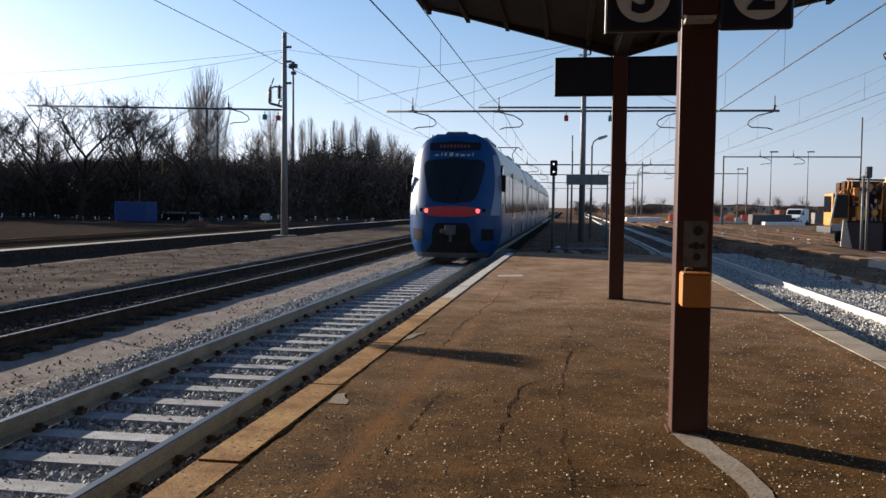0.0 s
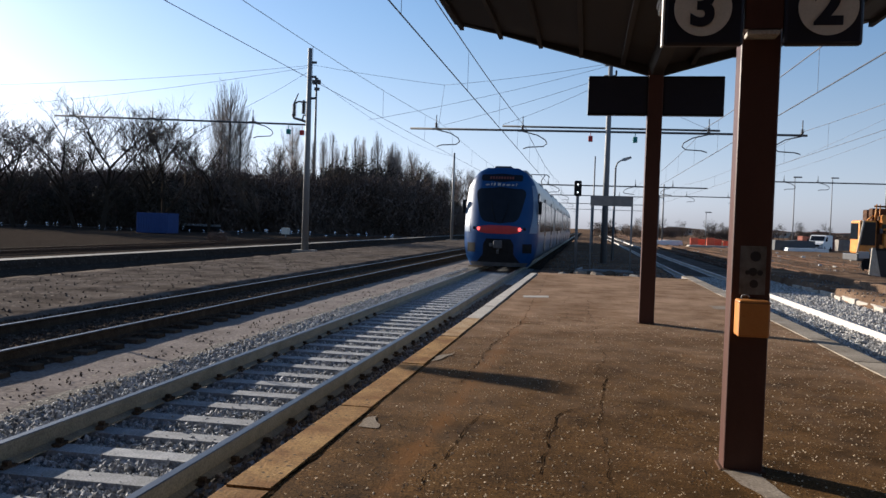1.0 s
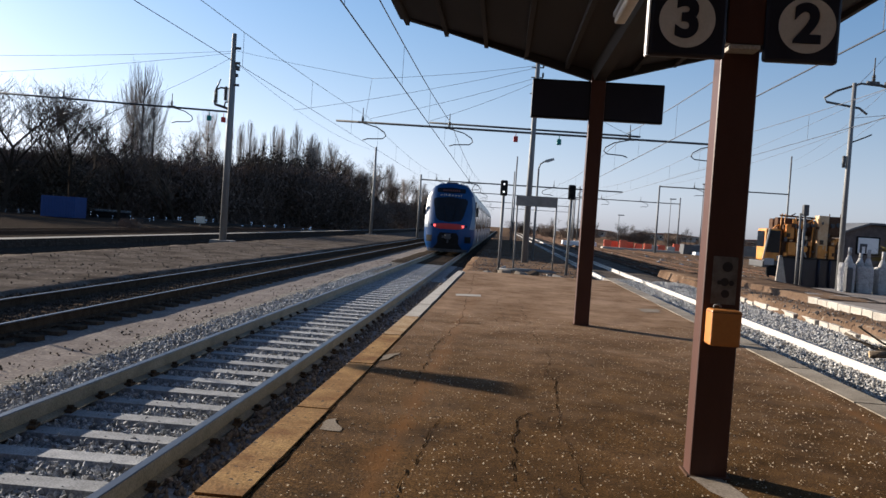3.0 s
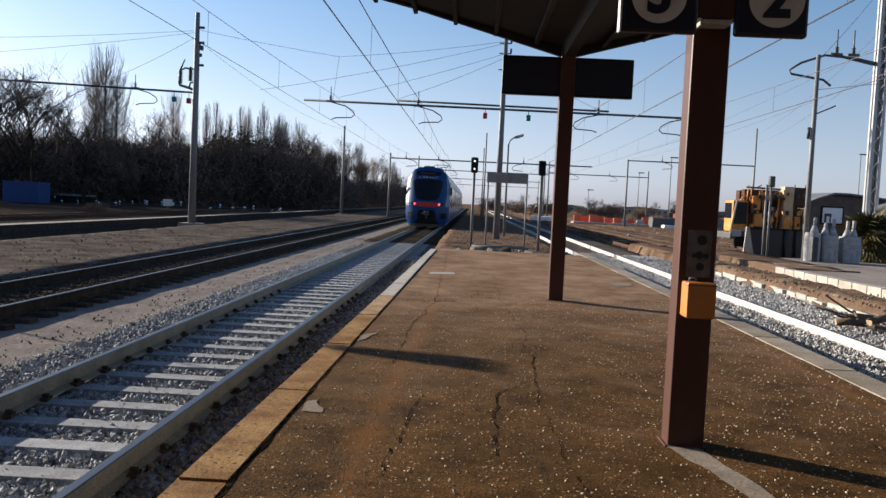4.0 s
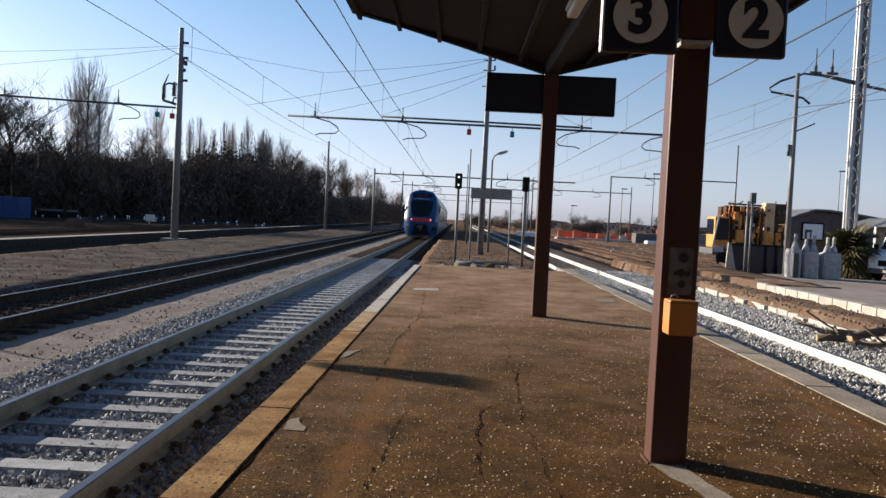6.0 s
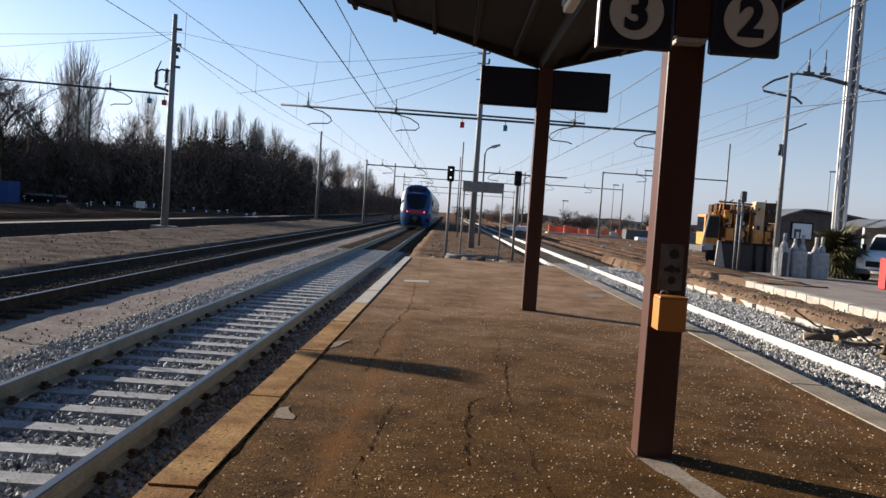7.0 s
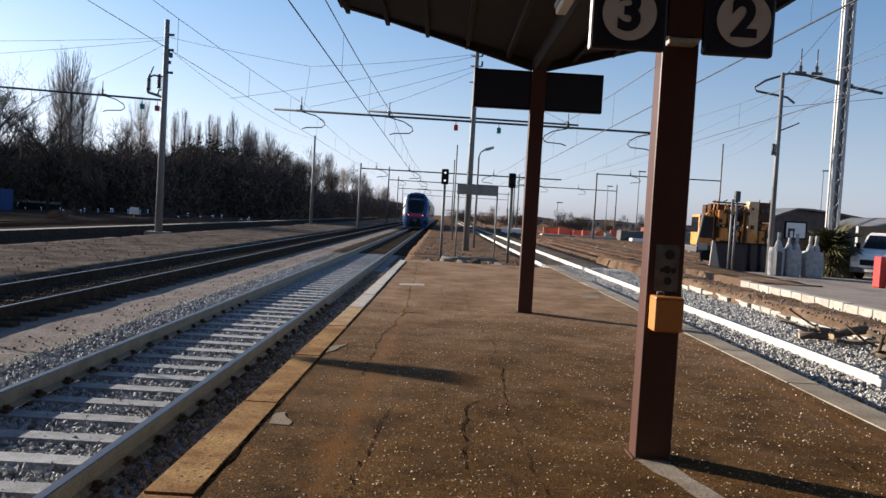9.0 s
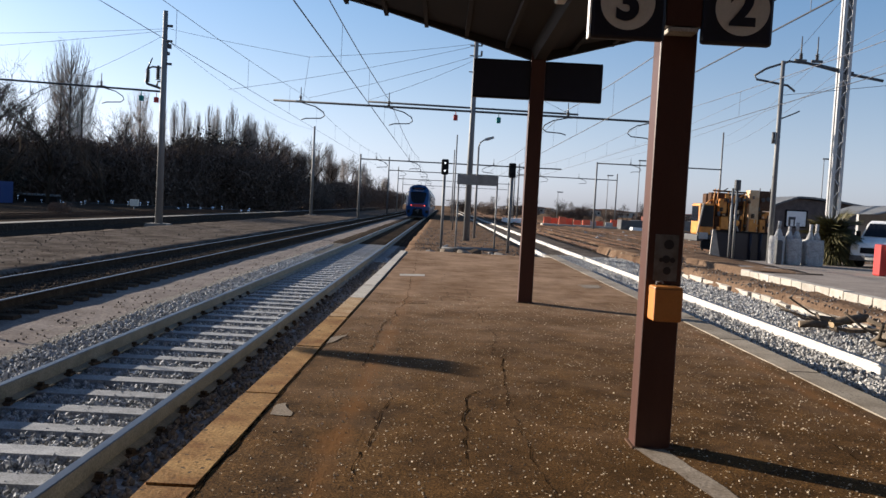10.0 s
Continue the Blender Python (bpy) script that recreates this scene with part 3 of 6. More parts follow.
def crack(name, pts, width, amp, seed):
    """A narrow open crack as a dark recessed ribbon."""
    bm = B()
    r = random.Random(seed)
    left, right = [], []
    dense = []
    for a, b in zip(pts[:-1], pts[1:]):
        a, b = Vector(a), Vector(b)
        k = max(2, int((b - a).length / 0.06))
        dense += [a.lerp(b, i / k) for i in range(k)]
    dense.append(Vector(pts[-1]))
    for i, p in enumerate(dense):
        d = (dense[min(i + 1, len(dense) - 1)] - dense[max(i - 1, 0)]).normalized()
        nrm = Vector((-d.y, d.x))
        q = p + nrm * (rough(p.x, p.y, 2.3, amp, seed) + r.uniform(-amp, amp) * 0.22)
        w = width * 0.33 * r.uniform(0.15, 1.5) * (0.3 if i in (0, len(dense) - 1) else 1)
        z = platform_top(q.x, q.y) + 0.004
        left.append(bm.verts.new((q.x + nrm.x * w, q.y + nrm.y * w, z)))
        right.append(bm.verts.new((q.x - nrm.x * w, q.y - nrm.y * w, z)))
    for i in range(len(dense) - 1):
        if r.random() > 0.05:
            bm.faces.new((left[i], left[i + 1], right[i + 1], right[i]))
    return structure(name, bm, TAR, "dark open crack in the platform asphalt", "crack")


crack("crack_1", [(1.81, 3.0), (1.815, 6), (1.84, 10), (1.88, 16), (1.92, 24)], 0.022, 0.016, 1)
crack("crack_2", [(3.15, 4.43), (3.13, 5.3), (3.2, 6.02), (3.32, 6.33), (3.5, 6.44), (3.55, 7.2), (3.57, 7.84)], 0.014, 0.06, 2)
crack("crack_3", [(3.52, 7.65), (3.60, 9.0), (3.51, 10.34), (3.46, 12.2), (3.42, 14.05), (3.42, 16.36)], 0.009, 0.10, 3)
crack("crack_4", [(2.5, 4.08), (2.57, 4.79), (2.59, 5.61), (2.61, 6.14)], 0.013, 0.06, 4)
crack("crack_5", [(2.32, 7.0), (2.31, 9.15), (2.45, 11.62), (2.40, 15.0), (2.38, 18.6), (2.27, 24.0)], 0.012, 0.05, 5)
crack("crack_6", [(3.52, 6.7), (3.9, 6.66), (4.3, 6.58)], 0.007, 0.04, 6)
crack("crack_7", [(3.40, 3.72), (3.56, 3.86), (3.96, 3.94), (4.3, 3.9)], 0.012, 0.05, 7)
crack("crack_8", [(1.83, 11.67), (2.49, 11.64), (3.0, 11.9), (3.56, 12.16), (4.09, 12.42), (4.46, 12.6), (5.11, 11.88), (5.61, 11.21)], 0.010, 0.05, 8)
crack("crack_9", [(5.56, 5.29), (5.62, 4.73)], 0.012, 0.06, 9)
crack("crack_10", [(2.42, 11.66), (2.6, 11.62), (2.85, 11.7)], 0.05, 0.04, 10)
crack("crack_11", [(3.59, 3.69), (3.56, 4.04), (3.53, 4.79), (3.48, 5.85), (3.5, 6.5)], 0.008, 0.05, 11)
crack("crack_12", [(2.25, 19.0), (2.6, 19.1), (2.95, 19.05)], 0.05, 0.04, 12)
crack("crack_13", [(1.55, 5.52), (1.83, 5.50)], 0.007, 0.01, 13)
crack("crack_14", [(2.2, 21.2), (2.5, 21.3), (2.8, 21.2)], 0.06, 0.04, 14)
crack("crack_15", [(3.0, 12.0), (3.1, 13.4), (2.95, 15.0), (3.05, 17.0)], 0.010, 0.10, 15)

# ---- train ----
TRAIN_X = -0.03


def half_w(z):
    t = [(0.08, 1.12), (0.5, 1.36), (1.0, 1.44), (2.5, 1.44), (3.1, 1.36), (3.5, 1.20), (3.8, 0.95), (3.97, 0.62)]
    for (a, wa), (b, wb) in zip(t[:-1], t[1:]):
        if z <= b:
            return wa + (wb - wa) * max(0, (z - a) / (b - a))
    return t[-1][1]


def nose(x, z):
    """Depth of the cab's end at a height: upright below, raked and rounded above."""
    y = 0.25 * max(0, 0.7 - z) ** 1.2
    if z > 1.55:
        y += 0.30 * (z - 1.55) + 0.16 * max(0, z - 3.0) ** 2
    return y + 0.75 * (abs(x) / 1.44) ** 3.2


def nose_patch(bm, zs, width, lift, n=10, mat=0):
    rows = []
    for z in zs:
        w = width(z)
        rows.append([bm.verts.new((w * (2 * i / n - 1), nose(w * (2 * i / n - 1), z) - lift, z)) for i in range(n + 1)])
    for a, b in zip(rows[:-1], rows[1:]):
        for i in range(n):
            f = bm.faces.new((a[i], a[i + 1], b[i + 1], b[i]))
            f.smooth, f.material_index = True, mat
    return rows


def steps(a, b, n):
    return [a + (b - a) * i / n for i in range(n + 1)]


train = thing("commuter_train", "blue regional train with silver sides and lit red tail lamps", "train", at=(TRAIN_X, 26.0, 0))
bm = B()
ZS = steps(0.08, 1.0, 5) + steps(1.0, 3.97, 16)[1:]
rows = nose_patch(bm, ZS, half_w, 0.0, 14)
CAB = 2.0
for s, i in ((-1, 0), (1, 14)):
    back = [bm.verts.new((s * half_w(z), CAB, z)) for z in ZS]
    for k in range(len(ZS) - 1):
        q = (rows[k][i], rows[k + 1][i], back[k + 1], back[k])
        f = bm.faces.new(q if s > 0 else q[::-1])
        f.smooth = True
    if s < 0:
        left_top = back[-1]
    else:
        right_top = back[-1]
bm.faces.new([left_top, *rows[-1], right_top])
bmesh.ops.recalc_face_normals(bm, faces=bm.faces[:])
part("cab_shell", bm, BLUE, train, "glossy blue rounded cab end")
bm = B()


def screen_w(z):
    """Half width of the windscreen: a rounded shield, wider at the top."""
    u = (z - 1.76) / 1.44
    return (0.66 + 0.36 * u ** 0.8) * max(0.0, 1 - abs(2 * u - 1) ** 7) ** 0.3 + 0.02


nose_patch(bm, steps(1.76, 3.20, 22), screen_w, 0.012, 14)
part("windscreen", bm, BLACK_GLASS, train, "large dark windscreen")
bm = B()
for s in (-1, 1):
    path_tube(bm, [(s * 0.12, nose(s * 0.12, 1.84) - 0.03, 1.84), (s * 0.3, nose(s * 0.3, 2.3) - 0.03, 2.3), (s * 0.34, nose(s * 0.34, 2.62) - 0.03, 2.62)], 0.014)
part("wiper", bm, BLACK, train)
bm = B()
nose_patch(bm, steps(3.40, 3.74, 8), lambda z: min(0.80, half_w(z) - 0.14) * max(0.0, 1 - abs((z - 3.57) / 0.17) ** 6) ** 0.3 + 0.02, 0.012, 12)
part("display_window", bm, BLACK_GLASS, train, "dark destination display window")
bm = B()
for i in range(9):
    x = -0.44 + 0.11 * i
    vs = [(x - 0.035, 3.52), (x + 0.035, 3.52), (x + 0.035, 3.62), (x - 0.035, 3.62)]
    bm.faces.new([bm.verts.new((a, nose(a, z) - 0.02, z)) for a, z in vs])
part("display_bar", bm, LED, train, "dim amber display bars")
for x, w, h in ((-0.56, 0.13, 0.06), (-0.40, 0.04, 0.11), (-0.28, 0.07, 0.11), (-0.10, 0.12, 0.11), (0.08, 0.10, 0.08), (0.26, 0.14, 0.06), (0.44, 0.10, 0.06), (0.58, 0.035, 0.11)):
    bm = B()
    bm.faces.new([bm.verts.new((a, nose(a, z) - 0.024, z)) for a, z in ((x - w / 2, 3.25), (x + w / 2, 3.25), (x + w / 2 + 0.015, 3.25 + h), (x - w / 2 + 0.015, 3.25 + h))])
    part("marking_bar", bm, WHITE_STONE, train)
bm = B()
nose_patch(bm, steps(1.36, 1.68, 8), lambda z: 0.80 * max(0.0, 1 - abs((z - 1.52) / 0.165) ** 5) ** 0.35 + 0.01, 0.012, 12)
part("red_band", bm, RED, train, "red band between the tail lamps")
for s in (-1, 1):
    bm = B()
    x = s * 0.80
    tube(bm, (x, nose(x, 1.54) - 0.03, 1.54), (x, nose(x, 1.54) + 0.05, 1.54), 0.07, n=16)
    part("tail_lamp", bm, TAIL, train, "lit red tail lamp")
    bm = B()
    x = s * 0.98
    tube(bm, (x, nose(x, 1.56) - 0.02, 1.56), (x, nose(x, 1.56) + 0.05, 1.56), 0.06, n=16)
    part("headlamp", bm, BLACK_GLASS, train)
    bm = B()
    prism(bm, [(1.00, 1.75), (1.95, 1.70), (1.95, 2.95), (1.60, 3.02), (1.30, 2.75)], "x", s * 1.425 - 0.03, s * 1.425 + 0.03)
    part("cab_window", bm, BLACK_GLASS, train)
    bm = B()
    path_tube(bm, [(s * 1.38, 1.1, 2.62), (s * 1.50, 0.95, 2.66)], 0.02)
    box(bm, (s * 1.53 - 0.06, 0.90, 2.15), (s * 1.53 + 0.06, 1.0, 2.68), 0.03)
    part("mirror", bm, BLACK, train)
    bm = B()
    nose_patch(bm, steps(0.62, 0.98, 4), lambda z: 0.17, 0.0, 4)
    for v in bm.verts:
        v.co.x += s * 1.10
        v.co.y = nose(v.co.x, v.co.z) - 0.014
    part("buffer_recess", bm, BLACK, train, "black square recess in the lower front")
bm = B()
nose_patch(bm, steps(0.09, 1.16, 12), lambda z: 0.60 + 0.36 * max(0, (0.55 - z) / 0.46) - 0.12 * max(0, (z - 0.95) / 0.2), 0.02, 14)
part("coupler_pit", bm, BLACK, train, "black coupler recess in the lower front")
# sun gleam on the blue cab corner, painted as a pale band, mirrored
for s in (-1, 1):
    bm = B()
    zs = steps(1.40, 3.30, 12)
    rows = [[bm.verts.new((s * q, nose(q, z) - 0.012, z)) for q in steps(1.17 + 0.10 * math.sin((z - 1.4) * 1.65), half_w(z) - 0.004, 5)] for z in zs]
    for a, b in zip(rows[:-1], rows[1:]):
        for i in range(5):
            bm.faces.new((a[i], a[i + 1], b[i + 1], b[i])).smooth = True
    bmesh.ops.recalc_face_normals(bm, faces=bm.faces[:])
    part("corner_gleam", bm, SKYBLUE, train, "sunlit gleam on the cab corner, laid on as a pale band")
bm = B()
nose_patch(bm, steps(0.085, 0.24, 2), lambda z: half_w(z) - 0.06, 0.03, 12)
part("snow_guard", bm, DARK_STEEL, train, "dark rail guard under the cab")
bm = B()
box(bm, (-0.16, -0.34, 0.80), (0.16, -0.10, 1.10), 0.03)
box(bm, (-0.10, -0.12, 0.86), (0.10, 0.3, 1.02), 0.01)
tube(bm, (0.07, -0.37, 0.96), (0.07, -0.30, 0.96), 0.085, n=16)
tube(bm, (-0.24, -0.34, 0.92), (-0.24, -0.20, 0.92), 0.055, n=12)
tube(bm, (0.0, -0.2, 0.6), (0.0, -0.1, 0.84), 0.05, n=10)
box(bm, (-0.32, -0.24, 0.86), (-0.16, -0.12, 0.98), 0.01)
part("coupler", bm, DARK_STEEL, train, "steel automatic coupler")
bm = B()
box(bm, (-0.36, 1.0, 3.90), (0.36, 2.0, 4.06), 0.07)
part("roof_unit", bm, DARK_STEEL, train)


def car(y0, y1, i):
    """One carriage: shell, roof, windows and doors on both sides."""
    prof = [(half_w(z), z) for z in steps(0.32, 3.97, 18)]
    out = prof + [(-x, z) for x, z in prof[::-1]]
    bm = B()
    a = [bm.verts.new((x, y0, z)) for x, z in out]
    b = [bm.verts.new((x, y1, z)) for x, z in out]
    for k in range(len(out)):
        j = (k + 1) % len(out)
        f = bm.faces.new((a[k], a[j], b[j], b[k]))
        zc = (out[k][1] + out[j][1]) / 2
        f.smooth = True
        f.material_index = 0 if zc > 1.3 or zc < 0.2 else 1
    for y in (y0, y1):
        bm.faces.new([bm.verts.new((x, y, z)) for x, z in out])
    bmesh.ops.recalc_face_normals(bm, faces=bm.faces[:])
    part("carriage_shell", bm, [SILVER, SKYBLUE], train, "silver carriage body with light blue lower panels")
    L = y1 - y0
    for s in (-1, 1):
        y = y0 + 0.9
        k = 0
        while y + 1.5 < y1 - 0.4:
            door = k in (2, 6)
            w = 1.3 if door else 1.55
            bm = B()
            if door:
                box(bm, (s * 1.437 - 0.015, y, 0.55), (s * 1.437 + 0.015, y + w, 2.95))
                d = part("door", bm, SILVER, train)
                for q in (0.12, 0.70):
                    bm = B()
                    box(bm, (s * 1.452 - 0.008, y + q, 1.25), (s * 1.452 + 0.008, y + q + 0.46, 2.75))
                    part("door_glass", bm, BLACK_GLASS, d)
            else:
                box(bm, (s * 1.437 - 0.012, y, 1.45), (s * 1.437 + 0.012, y + w, 2.75))
                part("window", bm, BLACK_GLASS, train)
            y += w + 0.2
            k += 1
    bm = B()
    box(bm, (-0.8, y0 + 1, 3.93), (0.8, y0 + 4.5, 4.04), 0.04)
    part("roof_unit", bm, GREY, train)
    bm = B()
    box(bm, (-0.8, y1 - 5, 3.93), (0.8, y1 - 2, 4.04), 0.04)
    part("roof_unit", bm, GREY, train)
    for yy in (y0 + 1.2, y1 - 3.8):
        bm = B()
        box(bm, (-1.05, yy, 0.15), (1.05, yy + 2.6, 0.85), 0.05)
        part("bogie", bm, BLACK, train)
    for yy in (y0 + 1.4, y0 + 3.2, y1 - 3.4, y1 - 1.6):
        for s in (-0.75, 0.75):
            bm = B()
            tube(bm, (s - 0.06, yy, 0.43), (s + 0.06, yy, 0.43), 0.42, n=20)
            part("wheel", bm, DARK_STEEL, train)
    if y1 < 66:
        bm = B()
        box(bm, (-1.2, y1 - 0.02, 0.6), (1.2, y1 + 0.5, 3.6), 0.04)
        part("gangway_bellows", bm, BLACK, train)


for i in range(4):
    car(CAB + i * 16.4, CAB + i * 16.4 + 15.9, i)
bm = B()
path_tube(bm, [(-0.4, 23.6, 4.0), (-0.3, 22.6, 4.72), (-0.5, 23.5, 5.16)], 0.03)
path_tube(bm, [(0.4, 23.6, 4.0), (0.3, 22.6, 4.72), (0.5, 23.5, 5.16)], 0.03)
path_tube(bm, [(-0.8, 23.5, 5.0), (-0.62, 23.5, 5.17), (0.62, 23.5, 5.17), (0.8, 23.5, 5.0)], 0.03)
part("pantograph", bm, DARK_STEEL, train)


# ---- masts, gantries and wires ----
def spike(bm, x, y, z, h=0.75):
    """An upright insulator and its hanger on a gantry beam."""
    tube(bm, (x, y, z), (x, y, z + h), 0.035, 0.02, n=6)
    for k in range(4):
        tube(bm, (x, y, z + 0.1 + k * 0.06), (x, y, z + 0.13 + k * 0.06), 0.075, n=8)
    box(bm, (x - 0.22, y - 0.05, z - 0.02), (x + 0.22, y + 0.05, z + 0.08))


def steady_arm(bm, x, y, z, s, r=0.028):
    """The bent registration arm that hangs from a beam and holds the contact wire."""
    path_tube(bm, [(x, y, z), (x + s * 0.75, y, z - 0.18), (x + s * 1.15, y, z - 0.42), (x + s * 1.22, y, z - 0.60), (x + s * 1.05, y, z - 0.74),
                   (x + s * 0.3, y, z - 0.78), (x + s * 0.05, y, z - 0.86)], r)


def mast(name, label, x, y, top, r0, r1, base=-0.3, mat=GALV, foot=True):
    m = thing(name, label, "mast", at=(x, y, 0))
    bm = B()
    tube(bm, (0, 0, base), (0, 0, top), r0, r1, n=12)
    part("pole", bm, mat, m)
    if foot:
        bm = B()
        prism(bm, [(-0.7, base - 0.2), (0.7, base - 0.2), (0.55, -0.06), (-0.55, -0.06)], "y", -0.5, 0.5)
        part("footing", bm, CONCRETE, m)
    return m


def hanging_box(m, x, z, mat, label):
    bm = B()
    tube(bm, (x, 0, z + 0.35), (x, 0, z + 0.1), 0.02)
    box(bm, (x - 0.11, -0.11, z - 0.16), (x + 0.11, 0.11, z + 0.12), 0.03)
    part("hanging_marker", bm, mat, m, label)


mc = mast("catenary_mast", "grey steel catenary mast with two long cross beams", 4.2, 41.0, 10.0, 0.17, 0.11, mat=GALV)
bm = B()
path_tube(bm, [(-9.95, 0, 6.50), (9.0, 0, 6.40)], 0.055, 8)
part("cross_beam", bm, DARK_STEEL, mc)
bm = B()
path_tube(bm, [(-5.25, 0.25, 6.70), (5.3, 0.25, 6.60)], 0.05, 8)
part("cross_beam", bm, DARK_STEEL, mc)
for x, s, z in ((-8.6, 1, 6.46), (-4.2, 1, 6.42), (4.75, -1, 6.38), (9.0, -1, 6.36)):
    bm = B()
    spike(bm, x, 0, z)
    part("insulator", bm, PORCELAIN, mc)
    bm = B()
    steady_arm(bm, x, 0, z, s)
    part("steady_arm", bm, DARK_STEEL, mc)
hanging_box(mc, -0.85, 6.12, RED, "red hanging marker")
hanging_box(mc, 1.30, 6.10, GREEN, "green hanging marker")
for z in (9.2, 8.4, 9.7):
    bm = B()
    tube(bm, (-0.3, 0, z), (0.3, 0, z), 0.03)
    part("bracket", bm, DARK_STEEL, mc)
    bm = B()
    tube(bm, (0.28, 0, z + 0.03), (0.28, 0, z + 0.25), 0.05)
    part("pin_insulator", bm, DARK_STEEL, mc)

ml = mast("catenary_mast", "grey steel catenary mast on a concrete footing with insulator bracket", -12.3, 44.0, 11.25, 0.20, 0.12)
bm = B()
path_tube(bm, [(-15.8, 0, 7.35), (0.0, 0, 6.98)], 0.055, 8)
part("cross_beam", bm, DARK_STEEL, ml)
for x in (-14.6, -9.5, -3.3):
    z = 6.98 - 0.0234 * x
    bm = B()
    spike(bm, x, 0, z)
    part("insulator", bm, PORCELAIN, ml)
    bm = B()
    steady_arm(bm, x, 0, z, 1)
    part("steady_arm", bm, DARK_STEEL, ml)
hanging_box(ml, -1.15, 6.6, GREEN, "green hanging marker")
hanging_box(ml, -0.35, 6.55, RED, "red hanging marker")
bm = B()
path_tube(bm, [(0.0, 0, 7.10), (-0.35, 0, 7.22), (-0.85, 0, 7.35), (-0.95, 0, 7.55)], 0.07, 8)
path_tube(bm, [(0.0, 0, 7.55), (-0.30, 0, 7.50), (-0.35, 0, 7.25)], 0.05, 8)
path_tube(bm, [(-0.85, 0, 8.15), (-0.6, 0, 8.28), (0.0, 0, 8.22)], 0.05, 8)
tube(bm, (-0.85, 0, 8.2), (-0.62, 0, 8.75), 0.05, 0.03, n=8)
for x, z0 in ((-0.85, 7.45), (-0.30, 7.6)):
    tube(bm, (x, 0, z0), (x, 0, z0 + 0.75), 0.07, n=8)
    for k in range(7):
        tube(bm, (x, 0, z0 + k * 0.1), (x, 0, z0 + 0.05 + k * 0.1), 0.12, n=10)
part("insulator_bracket", bm, PORCELAIN, ml, "dark bracket with two ribbed insulators")
for z in (8.4, 9.6, 10.4):
    bm = B()
    box(bm, (0.05, -0.05, z), (0.4, 0.05, z + 0.12))
    part("bracket", bm, DARK_STEEL, ml)

mast("catenary_mast", "slender grey steel catenary mast beside the woods", -11.5, 90.0, 9.6, 0.17, 0.10)
mp2 = mast("lighting_pole", "tall far floodlight tower above the woods", -58.9, 180.0, 34.0, 0.36, 0.22)
for a in (0, 1, 2):
    bm = B()
    box(bm, (-0.9 + 0.65 * a, -0.6, 32.6 + 0.5 * (a % 2)), (-0.3 + 0.65 * a, 0.3, 33.6 + 0.5 * (a % 2)), 0.08)
    part("floodlight", bm, DARK_STEEL, mp2)
bm = B()
box(bm, (-0.4, -0.4, 31.2), (0.7, 0.3, 31.9), 0.06)
part("bracket", bm, DARK_STEEL, mp2)


def gantry(x0, x1, y, z, label, post=0.11, t0=None, t1=None, arms=()):
    g = thing("catenary_gantry", label, "gantry", "far catenary gantries", at=(0, y, 0))
    for x, top in ((x0, t0), (x1, t1)):
        if top:
            bm = B()
            tube(bm, (x, 0, -0.4), (x, 0, top), post, post * 0.75, n=8)
            part("post", bm, GALV, g)
    bm = B()
    path_tube(bm, [(x0, 0, z), (x1, 0, z)], 0.07, 6)
    part("cross_beam", bm, DARK_STEEL, g)
    for x, s in arms:
        bm = B()
        spike(bm, x, 0, z)
        steady_arm(bm, x, 0, z, s, 0.035)
        part("steady_arm", bm, DARK_STEEL, g)


gantry(-6.1, 15.5, 88, 6.22, "far steel catenary gantry over the tracks", 0.12, 6.75, None, ((-4.4, 1), (-0.9, 1), (8.2, -1), (12, -1)))
gantry(-6.0, 15.0, 132, 6.9, "far steel catenary gantry over the tracks", 0.13, 9.0, 9.0, ((-4.4, 1), (-0.9, 1), (8.2, -1)))
gantry(-7.0, 18.0, 178, 7.0, "far steel catenary gantry over the tracks", 0.13, 9.5, 9.5, ((-0.9, 1), (8.2, -1)))
gantry(-9.0, 22.0, 240, 7.2, "far steel catenary gantry over the tracks", 0.14, 9.5, 9.5, ((-0.9, 1), (8.2, -1)))
gantry(20.6, 35.0, 95, 7.5, "steel catenary gantry over the goods yard", 0.12, 7.6, 11.8, ((24.5, 1), (28.0, 1)))
gantry(14.0, 30.0, 128, 7.0, "steel catenary gantry over the goods yard", 0.12, 7.1, 8.0, ((18, 1), (24.0, 1)))

# right-hand masts
mr = mast("catenary_mast", "slim grey catenary mast beside the grey cabinets", 14.64, 29.0, 7.4, 0.10, 0.07, base=0.0, foot=False)
bm = B()
path_tube(bm, [(0, 0, 5.35), (0.55, 0, 5.6), (0.7, 0, 5.68)], 0.025)
part("bracket", bm, DARK_STEEL, mr)
bm = B()
tube(bm, (-0.15, 0, 4.9), (-0.15, 0, 4.5), 0.06)
part("insulator", bm, DARK_STEEL, mr)
# sunlit legs and lacing get the lighter steel, the shaded web the darker
mrr = thing("lattice_mast", "tall galvanised lattice catenary mast with a curved arm", "mast", at=(18.7, 33.0, 0))
for x in (-0.16, 0.16):
    for y in (-0.11, 0.11):
        bm = B()
        box(bm, (x - 0.065, y - 0.05, -0.3), (x + 0.065, y + 0.05, 13.5))
        part("leg", bm, SUNLIT_GALV, mrr)
bm = B()
for k in range(27):
    z = 0.2 + k * 0.5
    s = 1 if k % 2 else -1
    for y in (-0.11, 0.11):
        tube(bm, (-0.19 * s, y, z), (0.19 * s, y, z + 0.5), 0.03, n=5)
    for x in (-0.16, 0.16):
        tube(bm, (x, -0.15 * s, z), (x, 0.15 * s, z + 0.5), 0.03, n=5)
